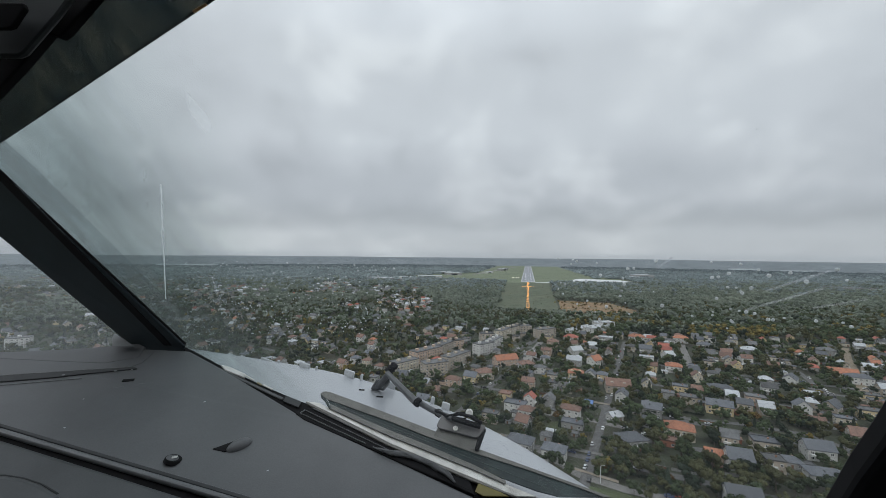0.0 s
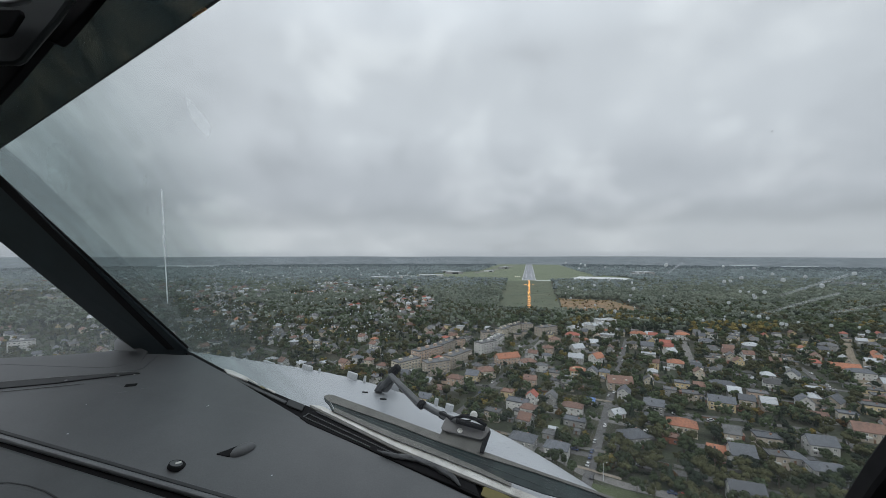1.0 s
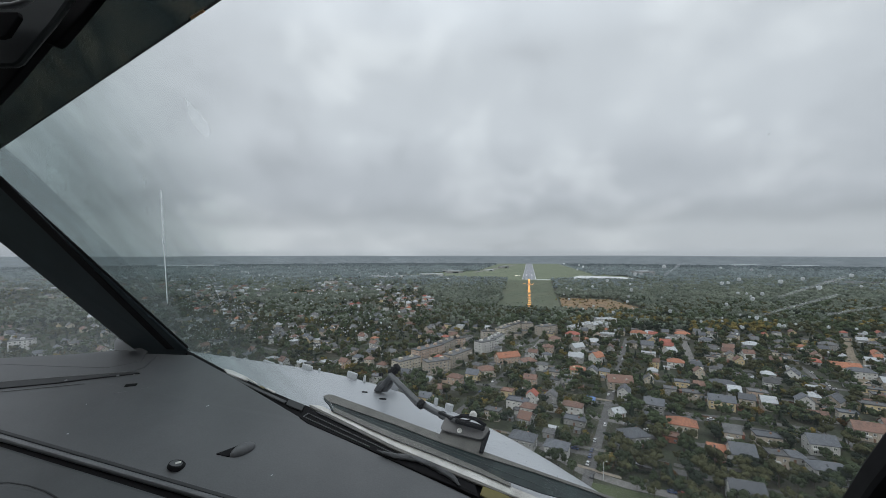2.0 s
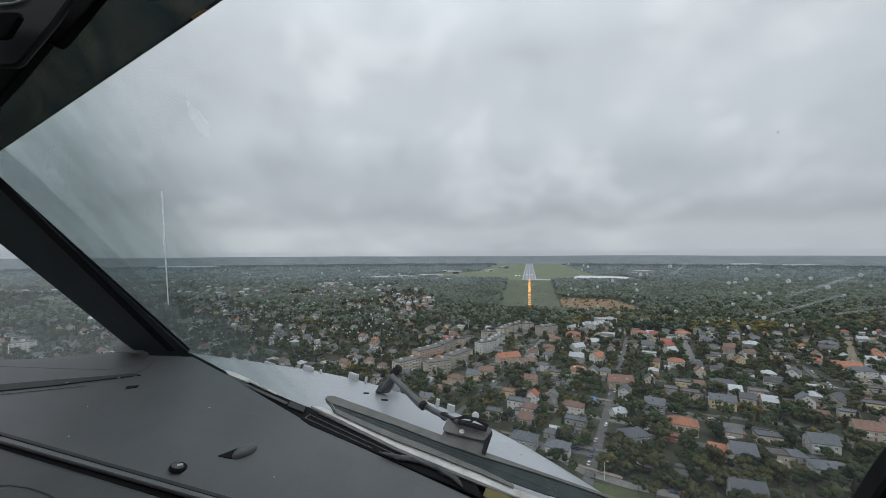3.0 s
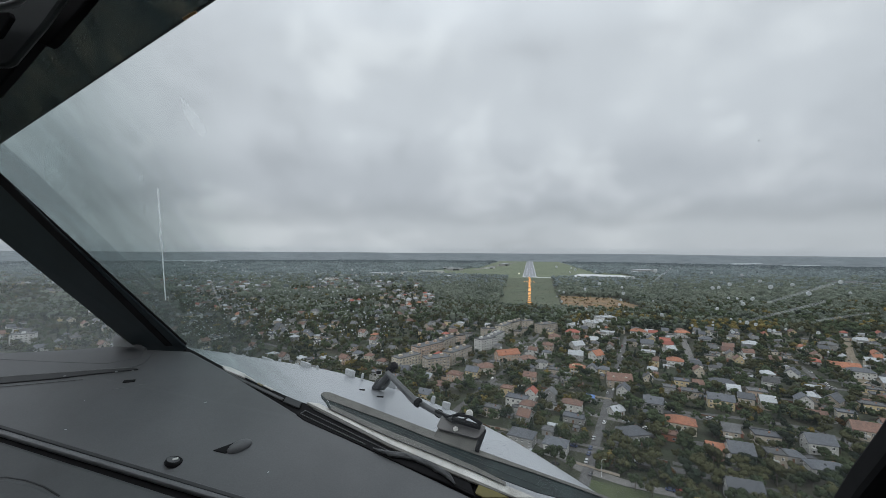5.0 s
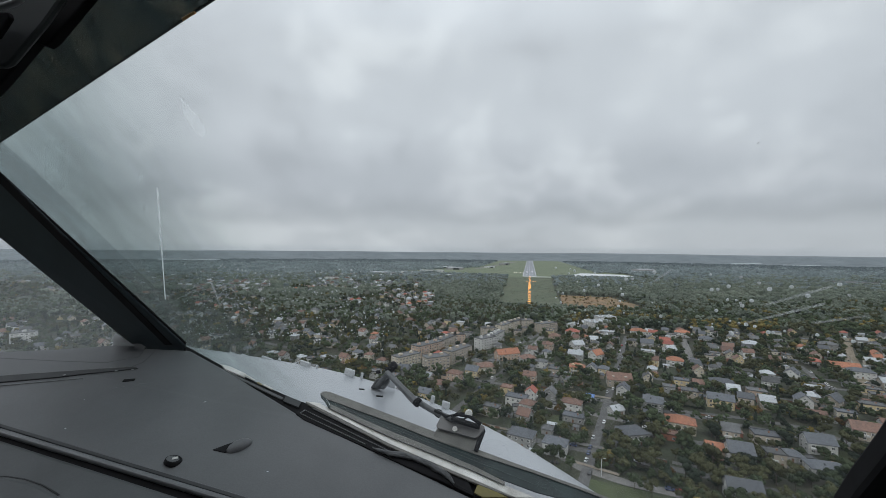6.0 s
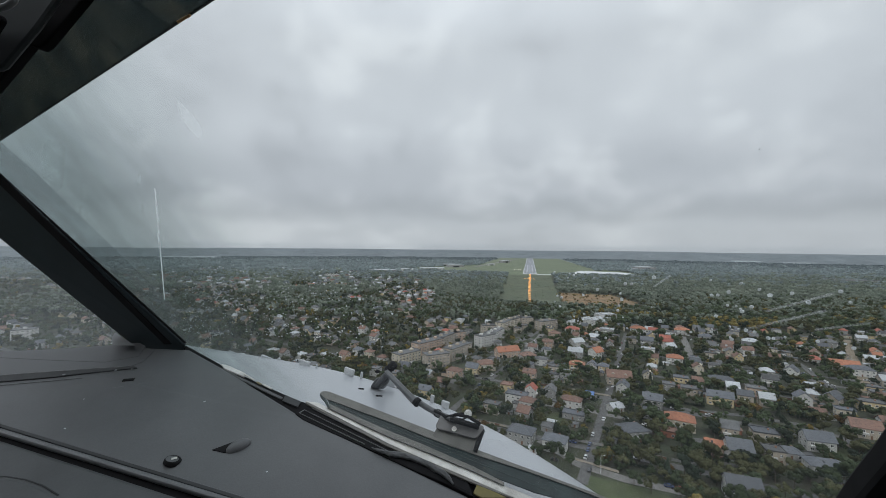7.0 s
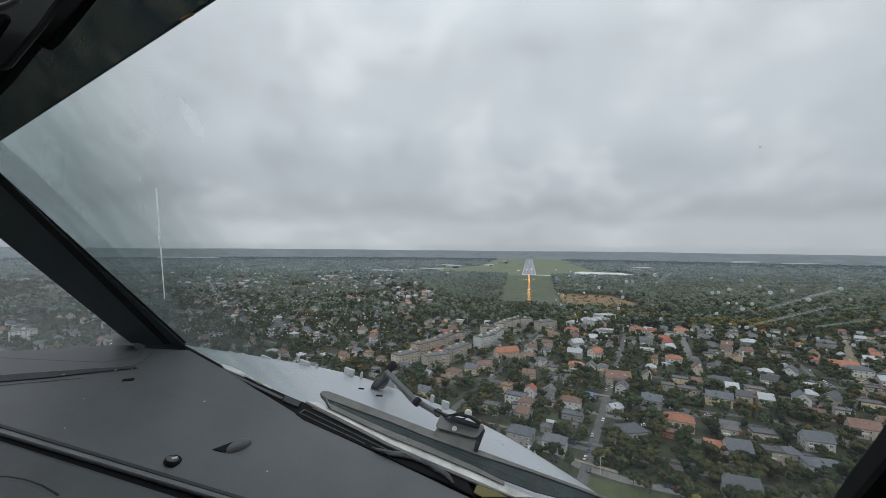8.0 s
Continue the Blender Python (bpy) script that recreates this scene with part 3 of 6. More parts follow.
def wall_bm(w, d, h, rise=0.0):
    """The walls, with gable ends that stand on the short sides."""
    bm = bmesh.new()
    x, y = w / 2, d / 2
    lo = [bm.verts.new((a, b, -0.3)) for a, b in ((-x, -y), (x, -y), (x, y), (-x, y))]
    hi = [bm.verts.new((a, b, h)) for a, b in ((-x, -y), (x, -y), (x, y), (-x, y))]
    bm.faces.new((lo[0], lo[1], hi[1], hi[0]))
    bm.faces.new((lo[2], lo[3], hi[3], hi[2]))
    if rise:
        p, q = bm.verts.new((-x, 0, h + rise)), bm.verts.new((x, 0, h + rise))
        bm.faces.new((lo[1], lo[2], hi[2], q, hi[1]))
        bm.faces.new((lo[3], lo[0], hi[0], p, hi[3]))
        bm.faces.new((hi[0], hi[1], q, p))
        bm.faces.new((hi[2], hi[3], p, q))
    else:
        bm.faces.new((lo[1], lo[2], hi[2], hi[1]))
        bm.faces.new((lo[3], lo[0], hi[0], hi[3]))
        bm.faces.new(hi)
    bm.faces.new(lo[::-1])
    return bm


def roof_bm(kind, w, d, h, rise):
    bm = bmesh.new()
    o, t = 0.55, 0.28
    x, y = w / 2 + o, d / 2 + o
    drop = rise * o / (d / 2) if d else 0
    if kind == "flat":
        box(-x + 0.35, -y + 0.35, h - 0.02, x - 0.35, y - 0.35, h + 0.35, bm=bm)
        for a in ((-x + 0.2, -y + 0.2, x - 0.2, -y + 0.5), (-x + 0.2, y - 0.5, x - 0.2, y - 0.2), (-x + 0.2, -y + 0.5, -x + 0.5, y - 0.5), (x - 0.5, -y + 0.5, x - 0.2, y - 0.5)):
            box(a[0], a[1], h + 0.05, a[2], a[3], h + 0.75, bm=bm)
        return bm
    r = x if kind == "gable" else max(0.0, w / 2 - d / 2 * 0.9)
    z0 = h - drop
    for dz, rev in ((t, False), (0.02, True)):
        e = [bm.verts.new((a, b, z0 + dz)) for a, b in ((-x, -y), (x, -y), (x, y), (-x, y))]
        p, q = bm.verts.new((-r, 0, h + rise + dz)), bm.verts.new((r + 1e-3, 0, h + rise + dz))
        fs = [(e[0], e[1], q, p), (e[2], e[3], p, q)]
        if kind != "gable":
            fs += [(e[1], e[2], q), (e[3], e[0], p)]
        for f in fs:
            bm.faces.new(f[::-1] if rev else f)
        if rev:
            under = [e[0], e[1], q, e[2], e[3], p] if kind == "gable" else e
            for i in range(len(under)):
                j = (i + 1) % len(under)
                bm.faces.new((ring[j], ring[i], under[i], under[j]))
        else:
            ring = [e[0], e[1], q, e[2], e[3], p] if kind == "gable" else e
    return bm


HOUSES = []
TALL = {"orange": "orange-tiled", "red": "red-tiled", "brown": "brown-tiled", "slate": "dark slate-grey", "grey": "grey felt", "pale": "pale metal", "blue": "blue metal"}


def house(at, w, d, storeys, wall, roof, kind="hip", yaw=-28.0, rise=None, detail=True, dormer=False, named=True):
    """A detached house with walls, roof, chimney, door and casements, its front to the south."""
    if named:
        w, d = w * 0.94, d * 0.94
    h = 2.9 * storeys + 0.6
    rise = rise if rise is not None else (0 if kind == "flat" else d * (0.40 if kind == "gable" else 0.26))
    HOUSES.append((at[0], at[1], max(w, d) / 2))
    name = "garage" if storeys == 1 and w < 7.5 else "house"
    form = {"flat": "flat", "gable": "gabled", "hip": "hipped"}[kind]
    walls = {"brick": "red brick"}.get(wall, wall + " rendered")
    ob = empty(name, pose(at[0], at[1], 0, 0, 0, yaw), f"{walls} {name} with a {form} {TALL[roof]} roof", name, "houses of the suburb")
    part("wall", wall_bm(w, d, h, rise if kind == "gable" else 0), WALLS[wall], ob)
    part("roof", roof_bm(kind, w, d, h, rise), ROOFS[roof], ob)
    if name == "house":
        part("chimney", CHIMNEY, None, ob, m=pose(w * 0.18, d * 0.12, h + rise * 0.55 + (0.3 if kind == "flat" else 0)))
    if detail:
        win = window_mesh(1.5 if w > 9 else 1.2, 1.4)
        n = max(1, int(w / 3.4))
        # casements go on the front and on the more open of the two ends
        end = 1 if math.cos(radians(yaw)) * at[0] + math.sin(radians(yaw)) * at[1] < 0 else -1
        seed = int(abs(at[0] * 7 + at[1] * 13)) % 10
        if name == "house" and seed in (1, 4, 7):
            aw, ad = w * 0.45, d * 0.55
            part("annex", wall_bm(aw, ad, 2.9), WALLS[wall], ob, m=pose(-end * (w / 2 + aw / 2 - 0.1), -d * 0.12, 0))
            part("annex_roof", roof_bm("flat", aw, ad, 2.9, 0), ROOFS["grey"], ob, m=pose(-end * (w / 2 + aw / 2 + 0.45), -d * 0.12, 0))
        if name == "house" and storeys > 1 and seed in (0, 3, 6, 8):
            part("balcony", box(-w * 0.22, -1.4, 0, w * 0.22, 0, 1.05, 0.04), WALLS["white"], ob, m=pose(-w * 0.2, -d / 2 - 0.09, 2.75))
        if kind != "flat" and seed in (2, 5, 9) and rise > 1.5:
            tilt = math.degrees(math.atan2(rise, d / 2))
            part("skylight", box(-0.45, -0.7, 0, 0.45, 0.7, 0.1, 0.02), M_WINPANE, ob, m=pose(-w * 0.12, -d * 0.24, h + rise * 0.5 + 0.34, tilt, 0, 0))
        for s in range(storeys):
            z = 0.95 + 2.9 * s
            for k in range(n):
                u = (k + 0.5) * w / n - w / 2
                if s == 0 and k == n // 2:
                    part("door", DOOR, None, ob, m=pose(u, -d / 2, 0.05))
                else:
                    part("window", win, None, ob, m=pose(u, -d / 2, z))
            for k in range(2):
                v = (k + 0.5) * d / 2 - d / 2
                part("window", win, None, ob, m=pose(end * w / 2, v, z, 0, 0, 90 * end))
        if kind == "gable":
            for s, a in ((end, 90 * end),):
                part("window", window_mesh(1.2, 1.2), None, ob, m=pose(s * w / 2, 0, h + 0.2, 0, 0, a))
        if dormer:
            for u in (-w / 4, w / 4):
                dm = part("dormer", wall_bm(1.8, 2.6, 1.3, 0.5), WALLS[wall], ob, m=pose(u, -d * 0.24, h + rise * 0.25 - 0.1, 0, 0, 90))
                part("window", window_mesh(1.2, 1.0), None, dm, m=pose(-0.9, 0, 0.2, 0, 0, -90))
    return ob


# the houses that stand out
house((63.2, 217), 13, 10, 2, "white", "slate", "hip")
house((46.5, 227.1), 15, 11, 2, "grey", "slate", "hip")
house((65, 239.7), 7, 6, 1, "grey", "grey", "hip")
house((54.4, 283.2), 16, 9, 2, "white", "slate", "flat")
house((50.3, 303), 9, 8, 2, "yellow", "brown", "flat")
house((67.3, 295), 8, 8, 2, "white", "red", "gable", 62)
house((59.9, 271.4), 11, 9, 2, "white", "brown", "hip")
house((81.1, 292.8), 9, 9, 2, "grey", "grey", "gable", 62)
house((91, 274.2), 14, 9, 2, "white", "brown", "hip")
house((87.1, 257.9), 14, 8, 1, "grey", "slate", "flat")
house((110.3, 291.7), 6, 5, 1, "grey", "blue", "gable")
house((119.8, 269.5), 10, 7, 1, "white", "pale", "gable", 20)
house((106.2, 335.7), 9, 8, 2, "white", "pale", "flat")
house((123.9, 358.9), 14, 11, 2, "yellow", "orange", "hip", -20, dormer=True)
house((136.1, 355.6), 9, 9, 2, "white", "slate", "gable", 62)
house((146.3, 354), 9, 9, 2, "yellow", "slate", "hip")
house((147.3, 325.9), 20, 12, 2, "beige", "brown", "gable", -15, dormer=True)
house((219.2, 416.6), 14, 9, 2, "white", "pale", "flat")
house((228.4, 383.7), 15, 11, 2, "white", "orange", "hip")
house((247.4, 425.8), 12, 10, 2, "white", "pale", "gable", 20)
house((149.6, 277.1), 13, 9, 2, "grey", "slate", "gable")
house((149.9, 245.7), 17, 12, 2, "cream", "orange", "hip")
house((135.1, 235.3), 12, 7, 1, "brick", "brown", "flat")
house((112.7, 231.1), 15, 12, 2, "grey", "slate", "hip", 10)
house((178.7, 307.8), 9, 8, 2, "grey", "grey", "flat")
house((189.4, 299.5), 11, 9, 2, "beige", "grey", "flat")
house((229.1, 320.5), 18, 10, 2, "cream", "slate", "hip")
house((201.5, 283.2), 17, 9, 2, "yellow", "slate", "gable")
house((241.8, 300.7), 13, 9, 2, "peach", "grey", "flat")
house((271.1, 323.1), 11, 8, 2, "white", "grey", "gable")
house((261.6, 283.2), 9, 10, 2, "white", "slate", "gable", 62)
house((251.8, 264), 12, 7, 1, "white", "brown", "gable")
house((282.9, 283.2), 12, 10, 2, "beige", "slate", "gable", 30)
house((188.8, 228.4), 13, 9, 2, "beige", "slate", "flat", -20)
house((176.7, 207.8), 9, 8, 2, "beige", "grey", "flat", -18)
house((188.8, 212.3), 11, 8, 1, "grey", "slate", "hip", -18)
house((212.5, 220.7), 14, 10, 2, "white", "slate", "gable", -18)
house((196.4, 199.3), 17, 10, 1, "white", "slate", "hip", -18)
house((159.8, 210), 12, 11, 2, "white", "slate", "gable", -20)
house((152.3, 218.2), 9, 7, 1, "peach", "orange", "gable")
house((135.8, 176), 14, 10, 2, "white", "slate", "gable", -20)
house((344.2, 315.3), 16, 9, 1, "yellow", "grey", "flat")
house((302.2, 275.2), 15, 9, 2, "yellow", "grey", "flat")
house((256.4, 236.8), 15, 10, 2, "beige", "brown", "gable")
house((374.3, 395.4), 15, 10, 1, "white", "red", "hip")
house((386, 376.3), 24, 10, 1, "cream", "orange", "gable")
house((309.5, 346.1), 12, 10, 2, "white", "slate", "gable", 40)
house((377.2, 352.4), 19, 10, 2, "white", "slate", "hip")
house((449.3, 455.7), 18, 11, 2, "grey", "grey", "hip")
house((359.7, 455.7), 17, 12, 2, "grey", "pale", "hip")
house((322.2, 478.2), 16, 11, 2, "white", "slate", "hip")
house((316.6, 516.3), 18, 11, 2, "white", "orange", "hip")
house((261.8, 523.3), 20, 12, 2, "white", "orange", "hip")
house((238.5, 455.7), 14, 10, 2, "grey", "slate", "gable")
house((265.8, 466.7), 12, 9, 2, "white", "red", "gable")
house((158.7, 403.6), 13, 11, 2, "white", "orange", "gable", 30)
house((153.2, 445.3), 15, 10, 2, "white", "pale", "gable", 20)
house((137.7, 403.6), 15, 9, 2, "grey", "pale", "gable")
house((136, 475.2), 13, 11, 3, "peach", "brown", "hip")
house((119.1, 445.3), 14, 9, 2, "peach", "brown", "hip")
house((171.7, 516.3), 18, 12, 2, "white", "red", "hip")
house((217.3, 516.3), 18, 12, 2, "grey", "pale", "flat")
house((66.5, 403.6), 26, 11, 2, "peach", "orange", "gable", 20)
house((84.6, 387.5), 15, 11, 2, "white", "brown", "hip", 10)
house((40.4, 358.9), 15, 12, 2, "cream", "brown", "hip", 10)
house((27, 346.1), 12, 9, 2, "yellow", "slate", "gable")
house((10.7, 337.1), 13, 9, 2, "peach", "brown", "hip")


# apartment blocks
def block(a, b, depth, storeys, wall, roof="grey", bay=3.6):
    """A long apartment block from a to b, with rows of casements, balconies and a parapet."""
    a, b = Vector((*a, 0)), Vector((*b, 0))
    if a.x > b.x:
        a, b = b, a
    w = (b - a).length
    yaw = math.degrees(math.atan2(b.y - a.y, b.x - a.x))
    mid = (a + b) / 2
    for k in range(int(w / 10) + 1):
        p = a.lerp(b, k / (int(w / 10) or 1))
        HOUSES.append((p.x, p.y, 8))
    h = 2.9 * storeys + 0.6
    ob = empty("apartment_building", pose(mid.x, mid.y, 0, 0, 0, yaw), f"{wall} rendered apartment block with a flat {TALL[roof]} roof", "apartment building", "apartment blocks")
    part("wall", wall_bm(w, depth, h), WALLS[wall], ob)
    part("roof", roof_bm("flat", w, depth, h, 0), ROOFS[roof], ob)
    n = max(2, int(w / bay))
    win = window_mesh(1.8, 1.5)
    balcony = mesh_of("balcony", box(-1.5, -1.2, 0, 1.5, 0, 1.1, 0.05), WALLS[wall])
    for s in range(storeys):
        for k in range(n):
            u = (k + 0.5) * w / n - w / 2
            part("window", win, None, ob, m=pose(u, -depth / 2, 0.9 + 2.9 * s))
            if k % 3 == 1 and s:
                part("balcony", balcony, None, ob, m=pose(u, -depth / 2 - 0.09, 2.9 * s - 0.1))
        for v in (-depth / 4, depth / 4):
            part("window", win, None, ob, m=pose(w / 2, v, 0.9 + 2.9 * s, 0, 0, 90))
            part("window", win, None, ob, m=pose(-w / 2, v, 0.9 + 2.9 * s, 0, 0, -90))
    for k in range(max(1, n // 3)):
        part("stair_head", box(-1.6, -1.4, 0, 1.6, 1.4, 2.0, 0.1), WALLS[wall], ob, m=pose((k + 0.5) * w / max(1, n // 3) - w / 2, 0.5, h + 0.3))


block((50.2, 503), (67.3, 506.2), 12, 4, "beige")
block((75.2, 519.8), (96.8, 553.1), 12, 4, "cream")
block((93.1, 545.4), (114.5, 573.6), 12, 4, "cream")
block((111.2, 561.1), (128.3, 565.2), 12, 4, "beige")
block((130.5, 534.1), (155.7, 549.2), 14, 4, "beige")
block((39.5, 440.2), (58, 455.7), 12, 4, "white")
block((55.7, 458.4), (71.8, 487.2), 11, 4, "white")
block((-28.6, 403.6), (-3.7, 430.5), 12, 4, "peach")
block((-5, 432.9), (14.8, 466.7), 12, 4, "beige")
block((12, 461.1), (24.3, 466.7), 12, 4, "peach")
block((-16.7, 362.3), (4.3, 372.7), 12, 4, "beige")
block((4.4, 383.7), (26.2, 412.2), 12, 4, "beige")
block((-45.2, 372.7), (-26, 391.4), 12, 3, "cream")
block((183.4, 561.1), (227.5, 600.2), 12, 2, "white", "pale")
block((212.5, 565.2), (244.3, 586.6), 18, 3, "white", "pale")
block((241.8, 614.5), (270.6, 619.4), 16, 3, "white", "pale")
block((-495.9, 447.8), (-478.5, 458.4), 13, 4, "white")
block((-425.5, 1406), (-380.7, 1406), 16, 4, "white")


# sheds and terminals on and beyond the airfield
def shed(at, w, d, h, wall="white", roof="pale", yaw=0.0):
    ob = empty("industrial_shed", pose(at[0], at[1], 0, 0, 0, yaw), f"long {wall} industrial shed with a {TALL[roof]} roof", "shed", "far sheds")
    part("wall", wall_bm(w, d, h), WALLS[wall], ob)
    part("roof", roof_bm("hip", w, d, h, h * 0.15), ROOFS[roof], ob)
    part("gate", box(-w * 0.2, -d / 2 - 0.3, 0, w * 0.2, -d / 2, h * 0.7, 0.1), M_WINPANE, ob)
    HOUSES.append((at[0], at[1], max(w, d) / 2))


for k, (u, v, w, d, h) in enumerate(((-640, 1640, 110, 50, 11), (-560, 1760, 90, 40, 10), (-480, 1900, 120, 50, 10), (-420, 2200, 90, 45, 12), (-520, 2350, 140, 60, 10),
                                     (-250, 2500, 70, 30, 9), (-190, 3000, 110, 40, 16), (-330, 1560, 60, 25, 10))):
    shed(on_field(u, v), w, d, h, "white" if k % 3 else "grey", "pale", -20 + 13 * k)
shed((1043, 2034.2), 95, 60, 20, "grey", "pale", 10)
shed((970.3, 1982.1), 60, 40, 12, "white", "pale", 10)
for k in range(8):
    shed(((1469.2, 1333.3)[0] - 90 + 34 * (k % 4), (1469.2, 1333.3)[1] + 60 * (k // 4)), 28, 16, 12, "white", "grey", -20)

# long pale sheets in the far plain: water and glasshouses
for name, p, w, d in (("glasshouse_field", (-2117.5, 3219.5), 480, 60), ("glasshouse_field", (-2099.8, 5939.5), 640, 60), ("glasshouse_field", (2828.8, 3511.8), 420, 45), ("glasshouse_field", (2847.7, 3090.8), 260, 35),
                      ("glasshouse_field", (4098.4, 4827.1), 260, 40), ("glasshouse_field", (4394.2, 4065.7), 420, 40), ("glasshouse_field", (-2874.4, 5939.5), 260, 40)):
    patch(name, [(p[0] - w / 2, p[1]), (p[0] + w / 2, p[1] - 0.03 * w), (p[0] + w / 2, p[1] + d), (p[0] - w / 2, p[1] + d)], M_WATER, 17.0, "long low pale sheet in the far plain", "glasshouse")

# ---- roads ----
C28, S28 = math.cos(radians(-28)), math.sin(radians(-28))


def grid(u, v):
    """The suburb's own axes: u along its streets, v across them."""
    return C28 * u - S28 * v, S28 * u + C28 * v


def ungrid(x, y):
    return C28 * x + S28 * y, -S28 * x + C28 * y


ROADS = [
    ("road", ((57.6, 227.1), (71.6, 201.9), (89.1, 189.6), (116.6, 177.6), (152.5, 166.6)), 6.0, M_PAVING, "pale worn street between gardens"),
    ("road", ((7.4, 320.5), (43.2, 383.7), (69.1, 430.5), (97.5, 478.2), (124.8, 519.8), (190.5, 609.6)), 8.0, M_ASPHALT, "grey street past the apartment blocks"),
    ("road", ((81.1, 463.9), (94, 445.3), (113.4, 472.4), (129.7, 509.6)), 7.0, M_PAVING, "pale car park beside the apartment blocks"),
    ("road", ((336, 307.8), (408.1, 383.7), (456.2, 437.8), (510.8, 493.4)), 7.0, M_DIRT, "brown dirt track between houses"),
    ("road", ((325.4, 365.7), (319.5, 327.2), (348.4, 307.8)), 6.0, M_ASPHALT, "grey suburban street"),
    ("road", ((257.2, 403.6), (293.6, 472.4), (309.8, 503)), 7.0, M_PAVING, "pale side street"),
    ("road", ((109.8, 248.8), (144.9, 230.5), (180.1, 220.7), (184.1, 200.8)), 6.0, M_ASPHALT, "grey suburban street"),
    ("road", ((71.2, 280.1), (99.9, 270.4), (123.8, 255.4)), 5.0, M_PAVING, "pale walled street"),
    ("road", ((161.2, 275.2), (204.2, 264), (235.5, 248.8), (241, 227.1)), 5.0, M_ASPHALT, "grey suburban street"),
]
for k, (name, pts, width, material, label) in enumerate(ROADS):
    ribbon(name, pts, width, material, 0.10 + 0.006 * k, label)
STREETS = [-330, -250, -170, -90, -10, 70, 150, 230, 310, 390, 470]
for k, v in enumerate(STREETS):
    ribbon("road", [grid(u, v + 6 * math.sin(u * 0.012 + k)) for u in range(-700, 701, 70)], 5.5, M_ASPHALT, 0.03 + 0.004 * k, "grey suburban street")
CROSS = [(-120, 200, 470), (-28, 195, 345), (-28, 400, 570), (128, 200, 320), (131, 400, 510)]
for k, (u, lo, hi) in enumerate(CROSS):
    ribbon("road", [grid(u, v) for v in range(lo, hi + 1, 10)], 5.2, M_ASPHALT, 0.19 + 0.004 * k, "grey suburban side street")
LINES = [[Vector(p) for p in r[1]] for r in ROADS] + [[Vector(grid(u, lo)), Vector(grid(u, hi))] for u, lo, hi in CROSS]


def near_road(x, y, reach):
    u, v = ungrid(x, y)
    if any(abs(v - s - 6 * math.sin(u * 0.012 + k)) < reach for k, s in enumerate(STREETS)):
        return True
    p = Vector((x, y))
    for line in LINES:
        for a, b in zip(line, line[1:]):
            t = max(0.0, min(1.0, (p - a).dot(b - a) / (b - a).length_squared))
            if (a.lerp(b, t) - p).length < reach + 1:
                return True
    return False


patch("lawn", [(69.9, 193.4), (94, 183.4), (111.8, 170.2), (62.7, 170.2)], M_LAWN, 0.05, "rough green lawn beside the street")
patch("lawn", [(60.7, 261.3), (83.4, 267.6), (78.8, 247.3), (61.6, 242.6)], M_LAWN, 0.06, "walled green garden lawn")
patch("lawn", [(75.8, 472.4), (99.9, 490.3), (101.9, 466.7), (77.9, 445.3)], M_LAWN, 0.05, "small green between apartment blocks")
patch("lawn", [(155.4, 208.9), (169.5, 207.8), (159.5, 197.3), (145.3, 199.3)], M_LAWN, 0.05, "bright green garden lawn")
patch("lawn", [(188.1, 365.7), (202.5, 372.7), (190.5, 346.1), (174.9, 340.1)], M_LAWN, 0.05, "small green garden lawn")

# ---- the rest of the suburb ----
rng = np.random.default_rng(7)


def in_town(x, y):
    r = x / max(y, 1)
    if y < 150 or y > 1250 or abs(r) > 1.22:
        return False
    if r > 0.12:
        return y < 545 - 40 * max(0, r - 0.5)
    if r > -0.02:
        return y < 600
    return y < 1150 and (y < 600 or noise.noise((x * 0.006, y * 0.004, 2.0)) > 0.06)


def taken(x, y, gap):
    return any((x - a) ** 2 + (y - b) ** 2 < (gap + c) ** 2 for a, b, c in HOUSES)


def seen_above_sill(x, y):
    """Not under the nose and the glareshield."""
    px, drop = x / y, 112 / y
    if px < -0.55:
        return drop < 0.28
    return drop < 0.27 + (px + 0.55) * 0.33


def clear_of_field(x, y):
    p = FIELD.inverted() @ Vector((x, y, 0))
    u, v = p.x, p.y
    if 770 < v < 1680:
        if abs(u) < 66 + 0.028 * (v - 770):
            return False
        if 715 < v < 1020 and 58 < u < 215:
            return False
    if 1680 <= v < 4450 and -330 - (0.55 * max(0, 2500 - v) if v > 1770 else 0) < u < 330 + (150 if v < 2100 else 0):
        return False
    return True


def leafy_suburb(x, y):
    """Scattered houses under low trees, beyond the town."""
    r = x / max(y, 1)
    if in_town(x, y) or not 620 < y < 1750 or not -1.15 < r < -0.05 or not clear_of_field(x, y):
        return False
    return noise.noise((x * 0.0045, y * 0.003, 5.0)) > -0.04


FAR_BOXES = []
wall_pick = ["white"] * 7 + ["cream"] * 4 + ["grey"] * 4 + ["beige"] * 4 + ["yellow"] * 2 + ["peach"]
roof_pick = ["slate"] * 6 + ["grey"] * 8 + ["brown"] * 6 + ["orange"] * 1 + ["red"] * 2 + ["pale"] * 4
spots = []
for i in range(-58, 59):
    for v0 in range(-360, 900, 21):
        u, v = i * 19 + rng.uniform(-5, 5), v0 + rng.uniform(-4, 4)
        x, y = grid(u, v)
        if y > 0 and in_town(x, y) and seen_above_sill(x, y):
            spots.append((y, x))
spots.sort()
count = 0
